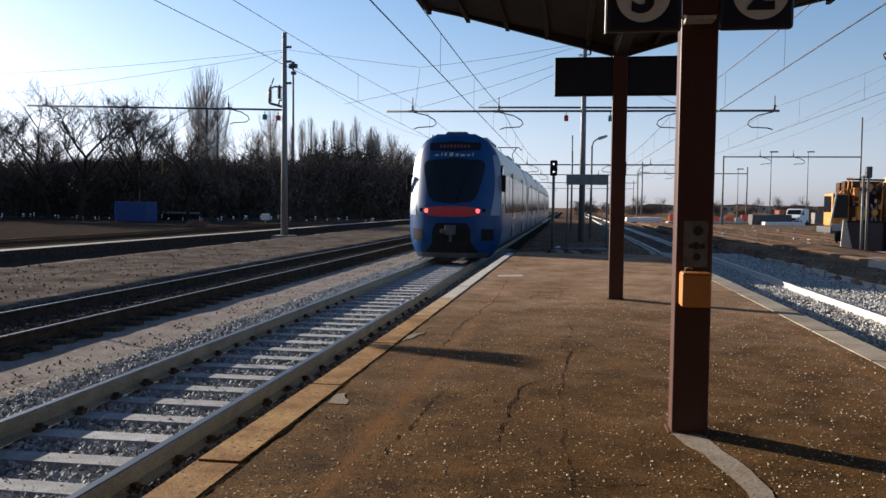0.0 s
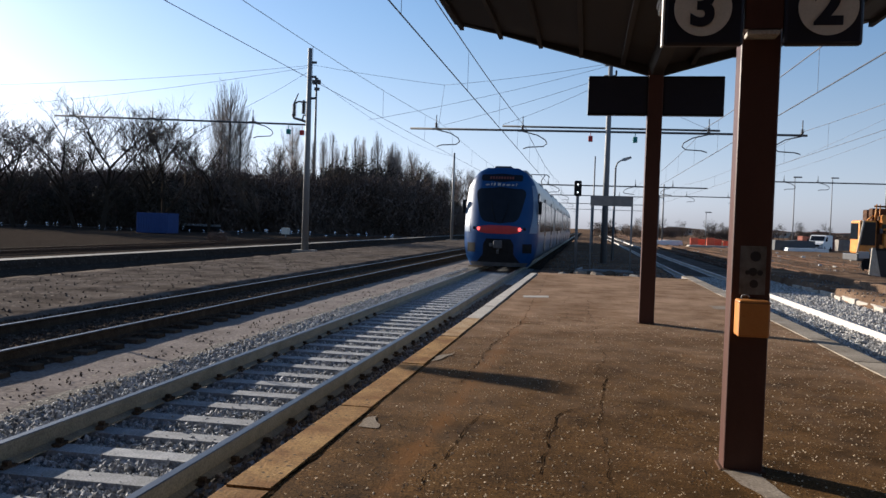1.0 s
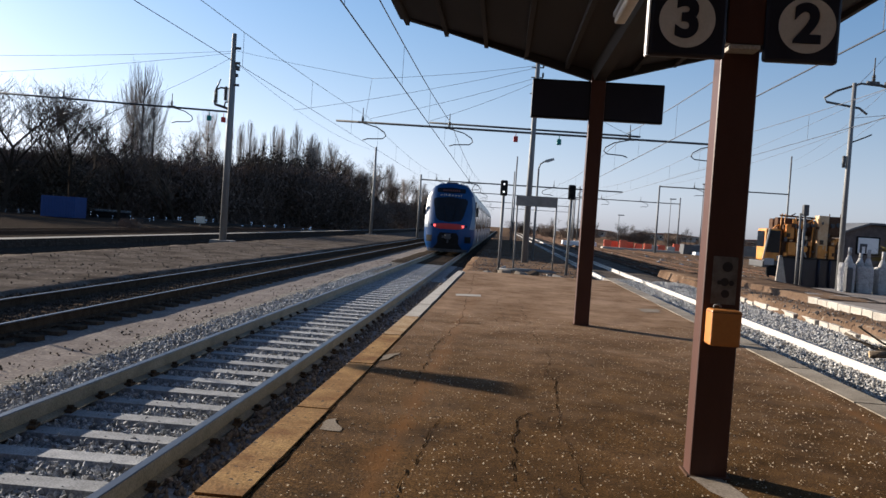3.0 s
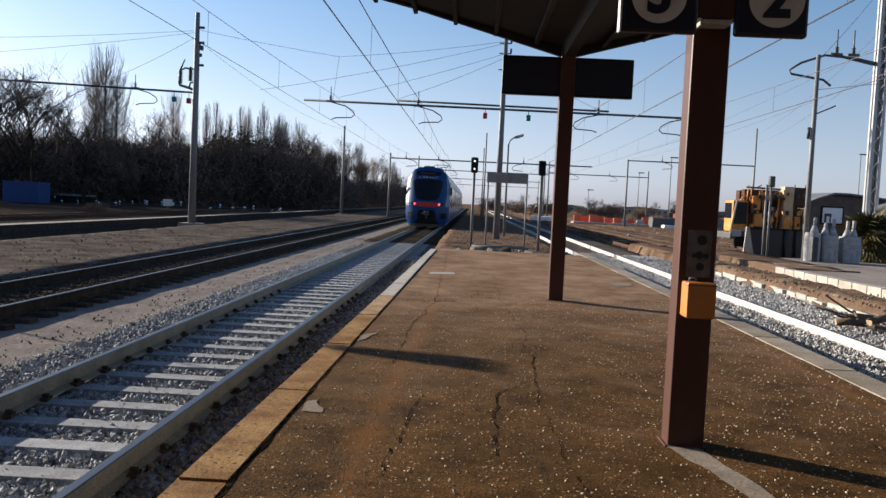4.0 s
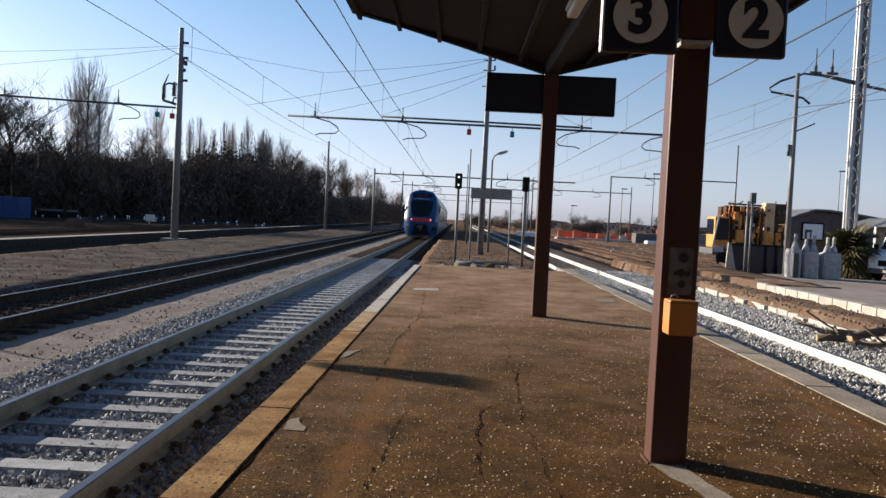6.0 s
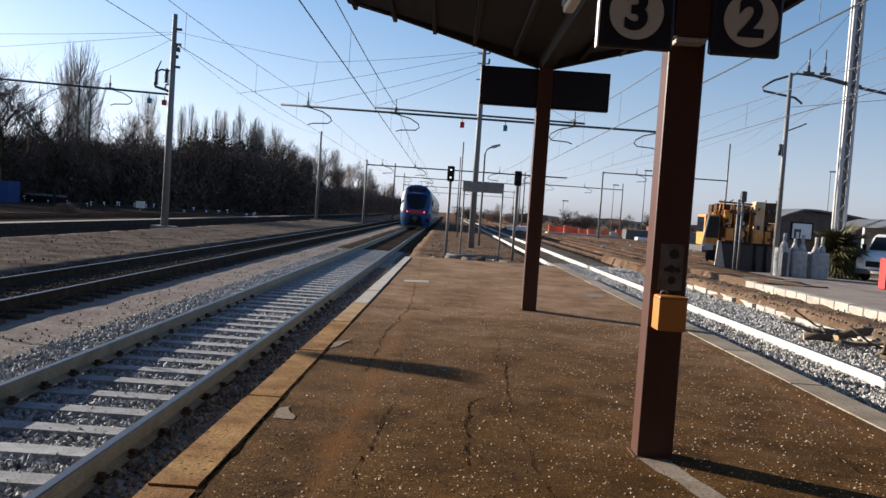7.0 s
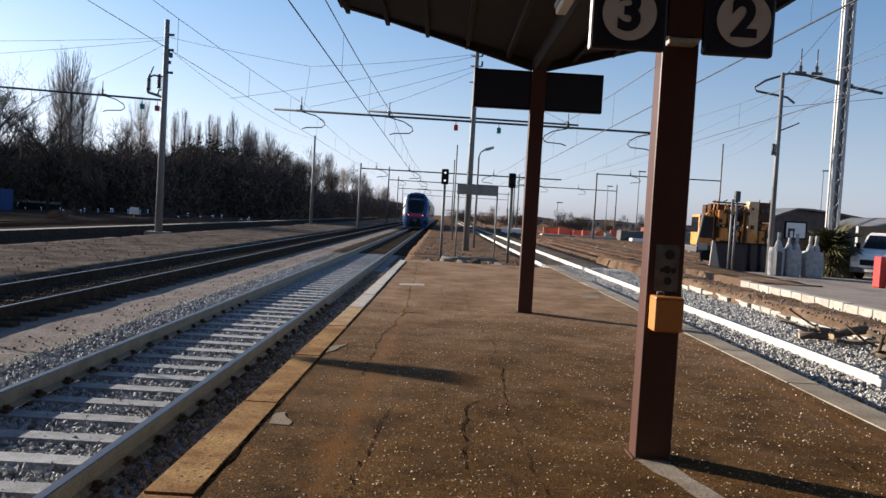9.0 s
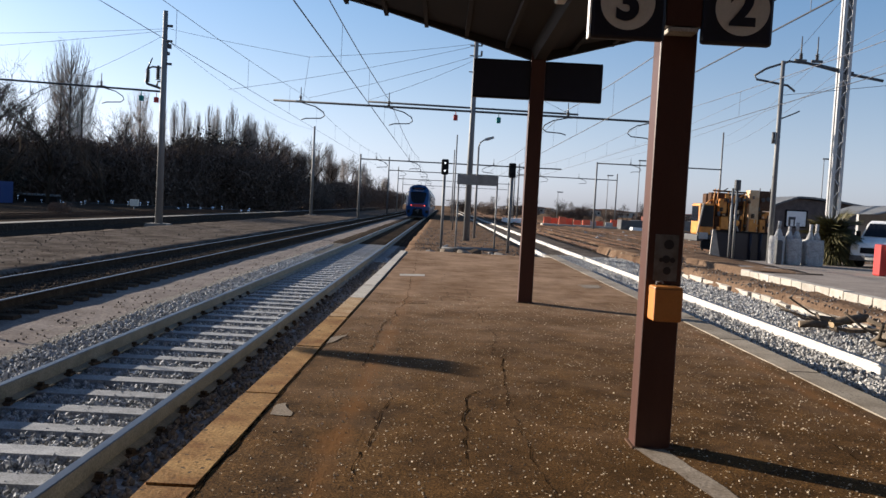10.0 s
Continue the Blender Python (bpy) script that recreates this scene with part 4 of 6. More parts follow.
part("lacing", bm, SUNLIT_GALV, mrr)
bm = B()
box(bm, (-0.10, -0.03, -0.3), (0.10, 0.03, 13.5))
part("web_plate", bm, GALV, mrr)
bm = B()
path_tube(bm, [(0.4, 0, 7.85), (-1.0, 0, 8.10), (-2.2, 0, 8.18), (-3.1, 0, 7.85), (-3.55, 0, 7.55), (-3.45, 0, 7.40), (-2.2, 0, 7.22), (-1.9, 0, 7.0)], 0.045, 8)
part("curved_arm", bm, DARK_STEEL, mrr)
bm = B()
path_tube(bm, [(1.6, 0, 7.6), (0.2, 0, 7.8), (-2.0, 0, 8.25)], 0.06, 8)
part("cross_beam", bm, DARK_STEEL, mrr)
for x in (-1.75, -1.1):
    bm = B()
    spike(bm, x, 0, 8.2, 1.0)
    part("insulator", bm, PORCELAIN, mrr)


def wire(name, pts, r, label, group="overhead wires"):
    bm = B()
    path_tube(bm, pts, r, 5)
    w = part(name, bm, WIRE)
    return tagged(w, label, "wire", group)


def catenary(x, zc, zm, y0, spans, xs=None, r=0.011):
    """A contact wire and its sagging carrier with droppers."""
    wire("contact_wire", [(x, y0, zc), (x, spans[-1], zc)], r, "taut overhead contact wire above the track")
    pts, drops = [], []
    prev = y0
    for s in spans:
        for k in range(12):
            u = k / 12
            pts.append((x, prev + (s - prev) * u, zm - 0.42 * 4 * u * (1 - u)))
        prev = s
    pts.append((x, prev, zm))
    wire("carrier_wire", pts, r, "sagging overhead carrier wire above the track")
    bm = B()
    for p in pts[1::2]:
        if p[2] - zc > 0.15 and p[1] < 140:
            tube(bm, (x, p[1], zc), p, 0.006, n=4)
    d = part("wire_dropper", bm, WIRE)
    tagged(d, "thin droppers between contact wire and carrier wire", "wire", "overhead wires", "stuff")


catenary(0.1, 5.2, 6.67, -6.0, (41, 88, 132, 178, 240), r=0.014)
catenary(-4.2, 5.48, 6.8, -6.0, (41, 88, 132, 178, 240), r=0.008)
catenary(8.8, 5.2, 6.7, -6.0, (41, 88, 132, 178, 240), r=0.016)
catenary(13.3, 5.4, 6.6, -6.0, (41, 88, 132, 178, 240))
for a, b, sag in (((-12.3, 44, 10.35), (-4.3, 42.4, 8.95), 0.05), ((-4.3, 42.4, 8.95), (4.2, 41, 9.8), 0.1), ((-4.3, 42.4, 8.95), (-4.3, 41, 6.5), 0.0), ((-12.3, 44, 10.3), (-40, 40, 8.4), 0.4), ((-12.3, 44, 10.2), (-40, 43, 7.2), 0.4), ((-12.3, 44, 10.0), (-17.0, 44, 7.5), 0.1),
                  ((4.2, 41, 9.7), (-8.0, 41, 6.9), 0.15), ((4.2, 41, 9.2), (-4.0, 41, 6.7), 0.1), ((4.2, 41, 9.0), (-1.0, 41, 6.75), 0.1), ((4.2, 41, 9.0), (9.0, 41, 6.6), 0.1),
                  ((-12.3, 44, 9.8), (-11.5, 90, 9.2), 0.8), ((14.64, 29, 7.2), (18.95, 33, 11.5), 0.1), ((14.64, 29, 6.2), (35, 26, 9.5), 0.2),
                  ((35.0, 95, 11.2), (18.95, 33, 9.6), 0.6), ((35.0, 95, 10.2), (18.95, 33, 8.3), 0.6), ((20.6, 95, 8.2), (18.5, 20, 9.5), 0.8), ((20.6, 95, 7.6), (16.8, 20, 7.2), 0.6)):
    a, b = Vector(a), Vector(b)
    wire("span_wire", [a.lerp(b, k / 10) - Vector((0, 0, sag * 4 * k / 10 * (1 - k / 10))) for k in range(11)], 0.009, "thin grey span wire between the masts", "span wires")

# ---- end of the platform ----
def signal(x, y, z0, z1, label):
    s = thing("railway_signal", label, "signal", "signals at the platform end", at=(x, y, 0))
    bm = B()
    tube(bm, (0, 0.08, -0.2), (0, 0.08, z1 - 0.1), 0.055, n=10)
    part("post", bm, GALV, s)
    bm = B()
    box(bm, (-0.14, -0.08, z0), (0.14, 0.08, z1), 0.05)
    part("head", bm, BLACK, s)
    for k, z in enumerate((z1 - 0.15, z0 + 0.15)):
        bm = B()
        tube(bm, (0, -0.1, z), (0, -0.07, z), 0.038, n=14)
        part("lens", bm, SIGNAL_WHITE if x < 4 else BLACK_GLASS, s)
        bm = B()
        for q in range(7):
            a0, a1 = math.pi * (q / 7), math.pi * ((q + 1) / 7)
            tube(bm, (0.095 * math.cos(a0), -0.14, z + 0.095 * math.sin(a0)), (0.095 * math.cos(a1), -0.14, z + 0.095 * math.sin(a1)), 0.035, n=4)
        part("hood", bm, BLACK, s)
    return s


signal(2.95, 31.8, 2.90, 3.50, "two-lamp railway signal on a grey post, lit white")
signal(5.55, 31.6, 2.90, 3.47, "dark railway signal head on a grey post")
bd = thing("platform_end_board", "blank pale grey board on two thin steel posts", "board", at=(4.2, 31.2, 0))
bm = B()
box(bm, (-0.76, -0.03, 2.54), (0.80, 0.03, 2.92), 0.01)
part("board", bm, CONCRETE, bd)
for x in (-0.7, 0.78):
    bm = B()
    tube(bm, (x, 0.05, -0.2), (x, 0.05, 2.9), 0.032, n=8)
    part("post", bm, GALV, bd)
bm = B()
path_tube(bm, [(-0.7, 0.05, 0.12), (0.78, 0.05, 0.12)], 0.045)
path_tube(bm, [(-1.0, 1.6, 0.10), (-1.2, -0.2, 0.10), (0.9, -0.3, 0.10)], 0.05)
part("base_rail", bm, GALV, bd)
lp = thing("street_lamp", "grey lamp post with a drooping lantern head", "street lamp", at=(4.75, 45, 0))
bm = B()
tube(bm, (0, 0, -0.2), (0, 0, 5.0), 0.075, 0.05, n=10)
path_tube(bm, [(0, 0, 5.0), (0.08, 0, 5.25), (0.3, 0, 5.42)], 0.04)
part("pole", bm, GALV, lp)
bm = B()
prism(bm, [(0.22, 5.36), (0.35, 5.5), (0.78, 5.62), (0.82, 5.52), (0.5, 5.38)], "y", -0.13, 0.13)
part("lantern", bm, GREY, lp)
# unseen post and lantern, added to cast the dark band across the platform
shadow_caster = thing("street_lamp", "unseen lamp-shaped shadow caster added between the tracks", "street lamp", at=(-8.90, 13.70, 0))
bm = B()
tube(bm, (0, 0, -0.2), (0, 0, 3.72), 0.035, 0.022, n=10)
part("pole", bm, GALV, shadow_caster)
bm = B()
fa = [bm.verts.new(p) for p in ((0.05, -0.14, 3.72), (0.05, 0.10, 3.72), (0.40, 0.44, 4.04), (0.40, -0.14, 4.04), (0.05, -0.14, 3.79), (0.05, 0.10, 3.79), (0.40, 0.44, 4.14), (0.40, -0.14, 4.14))]
for q in ((0, 1, 2, 3), (7, 6, 5, 4), (0, 4, 5, 1), (1, 5, 6, 2), (2, 6, 7, 3), (3, 7, 4, 0)):
    bm.faces.new([fa[i] for i in q])
bmesh.ops.recalc_face_normals(bm, faces=bm.faces[:])
part("lantern", bm, GREY, shadow_caster)
for x, y, h, r in ((3.75, 60, 6.9, 0.06), (3.9, 85, 7.5, 0.07)):
    mast("signal_pole", "thin grey steel pole beyond the platform end", x, y, h, r, r * 0.8, foot=False)

# ---- ground beyond the platform, right ----
strip("dirt_end", 1.6, 6.6, 24.6, 120, -0.02, SOIL, "brown trodden earth beyond the platform end", "dirt", 0.05)
strip("dirt_yard", 12.6, 48, 24, 150, -0.17, SOIL, "brown soil with sidings and rubble in the goods yard", "dirt", 0.06, step=1.2)
strip("dirt_mound", 11.85, 13.9, 23.3, 34.5, 0.285, SOIL, "brown earth ramp up to the forecourt", "dirt", 0.05)
strip("dirt_right", 10.75, 12.3, -8, 40, 0.11, SOIL, "brown earth bank between track and far platform", "dirt", 0.09)
bm = B()
outline = [(12.02, -8), (12.02, 23.6), (13.3, 29.6), (19, 32), (70, 40), (70, -8)]
fs = prism(bm, outline, "z", -0.5, 0.27)
FORECOURT = surf("forecourt_asphalt", (0.20, 0.172, 0.148), (0.30, 0.26, 0.228), 0.8, 0.9, bump=0.4, speck=(20, 0.05, (0.3, 0.28, 0.25)))
structure("forecourt", bm, FORECOURT, "grey asphalt forecourt of the far platform", "pavement")
kf = thing("kerb_far", "row of pale stone kerb blocks along the far platform", "kerb", kind="structure")
y = 2.0
while y < 23.4:
    n = y + rnd.uniform(0.55, 0.8)
    bm = B()
    box(bm, (11.80, y + 0.012, -0.1), (12.08, n - 0.012, 0.29 + rnd.uniform(-0.008, 0.01)), 0.02)
    part("kerb_stone", bm, WHITE_STONE, kf)
    y = n
cd = thing("cable_duct", "broken row of pale concrete cable duct covers", "cable duct", kind="structure")
y = 8.0
while y < 30:
    n = y + rnd.uniform(0.5, 1.0)
    if rnd.random() > (0.12 if y > 17.5 else 0.3):
        bm = B()
        w = rnd.uniform(0.05, 0.09)
        box(bm, (-w, -(n - y) / 2 + 0.02, -0.1), (w, (n - y) / 2 - 0.02, 0.06), 0.015)
        p = part("cover", bm, WHITE_STONE, cd)
        p.matrix_basis = pose(10.66 + rnd.uniform(-0.06, 0.06), (y + n) / 2, -0.09 + rnd.uniform(-0.03, 0.03), rnd.uniform(-2, 2), rnd.uniform(-4, 4), rnd.uniform(-3, 3))
    y = n
BARK = surf("grey_bark", (0.09, 0.07, 0.052), (0.16, 0.13, 0.10), 6, 0.95, bump=0.6)
CUT = surf("cut_wood", (0.34, 0.25, 0.15), (0.42, 0.32, 0.2), 9, 0.9, bump=0.3)
lr = random.Random(5)
for k in range(34):
    big = k < 8
    r = lr.uniform(0.06, 0.12) if big else lr.uniform(0.012, 0.035)
    L = lr.uniform(0.35, 0.7) if big else lr.uniform(0.6, 1.6)
    bm = B()
    bend = lr.uniform(-0.12, 0.12)
    path_tube(bm, [(0, 0, 0), (L * 0.5, bend, 0.02), (L, bend * 0.3, lr.uniform(0, 0.25) if not big else 0)], r, 8)
    for f in bm.faces:
        if len(f.verts) == 8 and big:
            f.material_index = 1
    t = part("cut_log" if big else "branch", bm, [BARK, CUT])
    tagged(t, "short sawn log lying on the ballast" if big else "bare cut branch lying on the ballast", "log" if big else "branch", "pile of cut wood")
    t.matrix_basis = pose(lr.uniform(9.7, 11.3), lr.uniform(12.2, 15.0), -0.13 + r + lr.uniform(0, 0.12), lr.uniform(-8, 8), lr.uniform(-14, 4), lr.uniform(0, 360))

track("track_4", 14.6, 40, 330, "rusty siding track on brown earth", True, shiny=False, off=40, near=80, wood=True, web=RUST, z=-0.08)
track("track_5", 19.4, 47, 330, "rusty siding track on brown earth", True, shiny=False, off=47, near=80, wood=True, web=RUST, z=-0.08)
track("track_6", 11.9, 27, 330, "rusty siding track beside the platform track", True, shiny=False, off=27, near=70, wood=True, web=RUST, z=-0.06)
sr = random.Random(11)
for k in range(46):
    bm = B()
    s = sr.uniform(0.06, 0.2)
    box(bm, (-s, -s * 0.7, -0.05), (s, s * 0.7, s * 0.9), s * 0.25)
    t = part("rubble_stone", bm, WHITE_STONE if k % 3 else SLEEPER)
    tagged(t, "pale lump of rubble on the yard soil", "rubble", "rubble in the yard")
    t.matrix_basis = pose(sr.uniform(12.5, 30), sr.uniform(46, 90), -0.2, sr.uniform(-20, 20), sr.uniform(-20, 20), sr.uniform(0, 360))

# ---- things of the right yard ----
YELLOW = surf("machine_orange", (0.42, 0.14, 0.02), (0.68, 0.30, 0.05), 2.5, 0.5, bump=0.1)
PALE_YELLOW = surf("faded_yellow", (0.46, 0.24, 0.09), (0.62, 0.46, 0.28), 1.8, 0.55, bump=0.1)
cr = thing("rail_crane", "orange-yellow maintenance crane with cab, boom and engine housing", "crane", at=(18.2, 50, -0.3))
for name, lo, hi, mat, bev in (("chassis", (0, -1.3, 0.62), (5.0, 1.3, 0.98), DARK_STEEL, 0.05), ("cab", (0.15, -1.1, 1.0), (1.2, 0.5, 2.75), YELLOW, 0.10), ("side_locker", (0.1, -1.32, 0.75), (0.75, -1.05, 1.12), GREY, 0.04),
                               ("engine_housing", (1.25, -0.9, 0.98), (3.3, 1.2, 2.1), RUST, 0.08), ("ballast_weight", (1.58, -1.25, 1.35), (2.12, -0.9, 2.08), YELLOW, 0.05), ("winch_case", (1.45, -1.2, 2.25), (1.95, -0.7, 3.05), YELLOW, 0.06),
                               ("upper_beam", (1.0, -0.7, 2.75), (3.3, -0.1, 3.40), RUST, 0.05), ("mast_column", (3.45, -1.2, 0.98), (4.12, -0.5, 3.62), PALE_YELLOW, 0.05), ("column_foot", (3.50, -1.28, 1.0), (4.0, -1.18, 2.0), YELLOW, 0.03),
                               ("rear_case", (4.15, -1.1, 2.55), (4.98, 0.6, 3.60), RUST, 0.06), ("rear_panel", (4.18, -1.0, 1.0), (4.92, 0.4, 2.45), RUST, 0.05), ("rear_door", (4.25, -1.2, 1.1), (4.62, -0.98, 2.0), YELLOW, 0.03), ("rear_wall", (1.0, 0.2, 0.98), (5.0, 0.9, 3.35), RUST, 0.05)):
    bm = B()
    box(bm, lo, hi, bev)
    part(name, bm, mat, cr)
for lo, hi in (((0.24, -1.13, 1.45), (1.11, -1.09, 2.66)), ((0.11, -0.9, 1.75), (0.15, 0.3, 2.6))):
    bm = B()
    box(bm, lo, hi)
    part("cab_window", bm, BLACK_GLASS, cr)
bm = B()
tube(bm, (0.34, -1.25, 2.75), (0.02, -1.25, 1.0), 0.06, n=8)
part("cab_pillar", bm, WHITE_STONE, cr, "pale sloping cab pillar")
for x in (0.7, 1.7, 3.3, 4.3):
    bm = B()
    tube(bm, (x, -1.3, 0.42), (x, -1.12, 0.42), 0.40, n=18)
    part("wheel", bm, BLACK, cr)
for a, b, r, mat in (((1.0, -1.0, 3.5), (3.3, -1.0, 3.45), 0.05, RUST), ((1.05, -1.0, 2.6), (1.15, -1.0, 3.6), 0.04, YELLOW), ((1.35, -1.0, 2.6), (1.35, -1.0, 3.6), 0.035, YELLOW), ((2.2, -1.0, 2.1), (2.05, -1.0, 3.5), 0.045, YELLOW),
                     ((2.5, -1.05, 1.2), (2.9, -1.05, 2.2), 0.05, GREY), ((2.9, -1.05, 1.2), (2.5, -1.05, 2.2), 0.05, GREY), ((3.1, -1.05, 1.0), (3.2, -1.05, 3.3), 0.05, YELLOW), ((2.1, -1.0, 2.7), (3.2, -1.0, 3.4), 0.04, YELLOW),
                     ((1.0, -0.9, 3.0), (0.65, -0.9, 2.75), 0.05, YELLOW), ((4.2, -1.0, 3.6), (4.2, -1.0, 3.75), 0.03, RUST), ((4.9, -1.0, 3.55), (4.9, -1.0, 3.75), 0.03, RUST), ((1.6, -1.0, 3.45), (2.0, -1.0, 3.65), 0.03, RUST)):
    bm = B()
    tube(bm, a, b, r, n=8)
    part("boom_strut", bm, mat, cr)
for x, z, r in ((2.35, 3.1, 0.17), (2.75, 3.05, 0.12), (4.38, 3.1, 0.12), (4.72, 3.15, 0.12), (4.55, 2.2, 0.15), (2.7, 1.75, 0.16)):
    bm = B()
    tube(bm, (x, -1.24, z), (x, -0.68, z), r, n=14)
    tube(bm, (x, -1.27, z), (x, -1.2, z), r * 0.5, n=10)
    part("cable_drum", bm, DARK_STEEL if r < 0.14 else YELLOW, cr)
for k in range(34):
    bm = B()
    x = 1.15 + 0.11 * k + sr.uniform(-0.08, 0.08)
    z = sr.uniform(1.1, 3.3)
    box(bm, (x, -1.32, z), (x + sr.uniform(0.05, 0.22), -1.15, z + sr.uniform(0.05, 0.26)), 0.015)
    part("fitting", bm, (RUST, YELLOW, DARK_STEEL, OLD_SLEEPER, PALE_YELLOW)[k % 5], cr)

cr.scale = (0.88, 1.0, 1.07)

sk = thing("steel_skip", "dark open steel skip with pale sloped end", "skip", at=(14.6, 36.2, -0.12))
bm = B()
prism(bm, [(0.55, 0.0), (2.9, 0.0), (3.05, 1.35), (0.22, 1.35)], "y", -0.8, -0.1)
part("body", bm, NAVY, sk)
bm = B()
prism(bm, [(0.0, -0.05), (0.64, -0.05), (0.44, 0.3), (0.22, 1.40), (0.10, 1.40)], "y", -0.86, -0.78)
part("end_plate", bm, WHITE_STONE, sk)
bm = B()
box(bm, (0.14, -0.86, 1.30), (3.07, -0.79, 1.38), 0.01)
part("rim", bm, BLACK, sk)
for x in (1.75, 2.2):
    bm = B()
    tube(bm, (x, -0.88, 0.1), (x, -0.88, 1.3), 0.05)
    part("rib", bm, NAVY, sk)
pr = thing("twin_pole", "pair of thin grey posts bolted together beside the skip", "post", at=(15.05, 34, 0))
for x in (-0.09, 0.09):
    bm = B()
    tube(bm, (x, 0, -0.2), (x, 0, 3.05), 0.05, n=8)
    part("post", bm, GALV, pr)
bm = B()
box(bm, (-0.02, -0.12, 2.95), (0.20, 0.1, 3.40), 0.03)
part("head_box", bm, DARK_STEEL, pr)
BAG = surf("grey_bag_cloth", (0.27, 0.263, 0.255), (0.44, 0.43, 0.415), 5, 0.8, bump=0.6, fine=25, depth=0.03)


def bulk_bag(x, w, h, necks, lean):
    """A square filled bag with sloping shoulders and tied spouts."""
    c = thing("bulk_bag", "grey filled bulk bag with tied spouts on the forecourt", "bag", "bulk bags on the forecourt", at=(x, 28.6, 0.27), rz=lean)
    bm = B()
    levels = ((0.0, 0.96), (0.08, 1.0), (0.45 * h, 1.03), (0.9 * h, 1.0), (h, 0.92))
    rings = []
    for z, q in levels:
        rings.append([bm.verts.new((w / 2 * q * cx * (1 + rough(cx + x, z * 3, 2, 0.06)), 0.27 * q * cy, z)) for cx, cy in ((-1, -0.8), (-0.8, -1), (0, -1.06), (0.8, -1), (1, -0.8), (1, 0.8), (0.8, 1), (-0.8, 1), (-1, 0.8))])
    for a, b in zip(rings[:-1], rings[1:]):
        for i in range(9):
            bm.faces.new((a[i], a[(i + 1) % 9], b[(i + 1) % 9], b[i]))
    bm.faces.new(rings[-1])
    part("sack", bm, BAG, c)
    for q, top in necks:
        bm = B()
        tube(bm, (q, 0, h - 0.06), (q, 0, h + 0.26), 0.17, 0.06, n=10)
        tube(bm, (q, 0, h + 0.24), (q + 0.01, 0, top + 0.06), 0.055, 0.06, n=10)
        part("spout", bm, BAG, c)
    return c


for x, w, h, necks, lean in ((14.72, 0.36, 0.98, ((0.05, 1.45),), 8), (15.26, 0.52, 0.92, ((-0.12, 1.28), (0.14, 1.42)), -4), (15.98, 0.60, 0.90, ((-0.10, 1.38), (0.12, 1.40)), 3)):
    bulk_bag(x, w, h, necks, lean)
sb = thing("dark_pack", "dark wrapped bundle standing beside the bags", "bundle", at=(14.66, 28.25, 0.27))
bm = B()
box(bm, (-0.13, -0.12, 0.0), (0.10, 0.12, 0.85), 0.06)
part("wrap", bm, DARK_STEEL, sb)

LEAF = isle(surf("palm_leaf", (0.040, 0.040, 0.012), (0.12, 0.098, 0.028), 3, 0.6, bump=0.1), 0.35, 1.5)
pl = thing("palm_bush", "low bushy palm with fan leaves on the forecourt", "palm", at=(17.3, 30.0, 0.27))
pr2 = random.Random(3)
bm = B()
tube(bm, (0, 0, 0), (0, 0, 1.0), 0.22, 0.16, n=10)
part("trunk", bm, BARK, pl)
bm = B()
for k in range(260):
    a, e = pr2.uniform(0, 2 * math.pi), pr2.uniform(-1.0, 1.2)
    d = Vector((math.cos(a) * math.cos(e), math.sin(a) * math.cos(e), math.sin(e)))
    o = Vector((0, 0, pr2.uniform(0.75, 1.2)))
    L = pr2.uniform(0.55, 1.3)
    side = d.cross(Vector((0, 0, 1))).normalized()
    for j in range(9):
        w = (j - 4) / 4 * 0.55
        tip = o + d * L + side * w * L + Vector((0, 0, -0.25 * abs(w) - 0.12))
        mid = o + d * L * 0.55 + side * w * L * 0.4
        q = d.cross(side) * 0.02 + side * 0.025
        bm.faces.new([bm.verts.new(v) for v in (o + d * 0.1, mid + q, tip, mid - q)])
part("crown", bm, LEAF, pl)


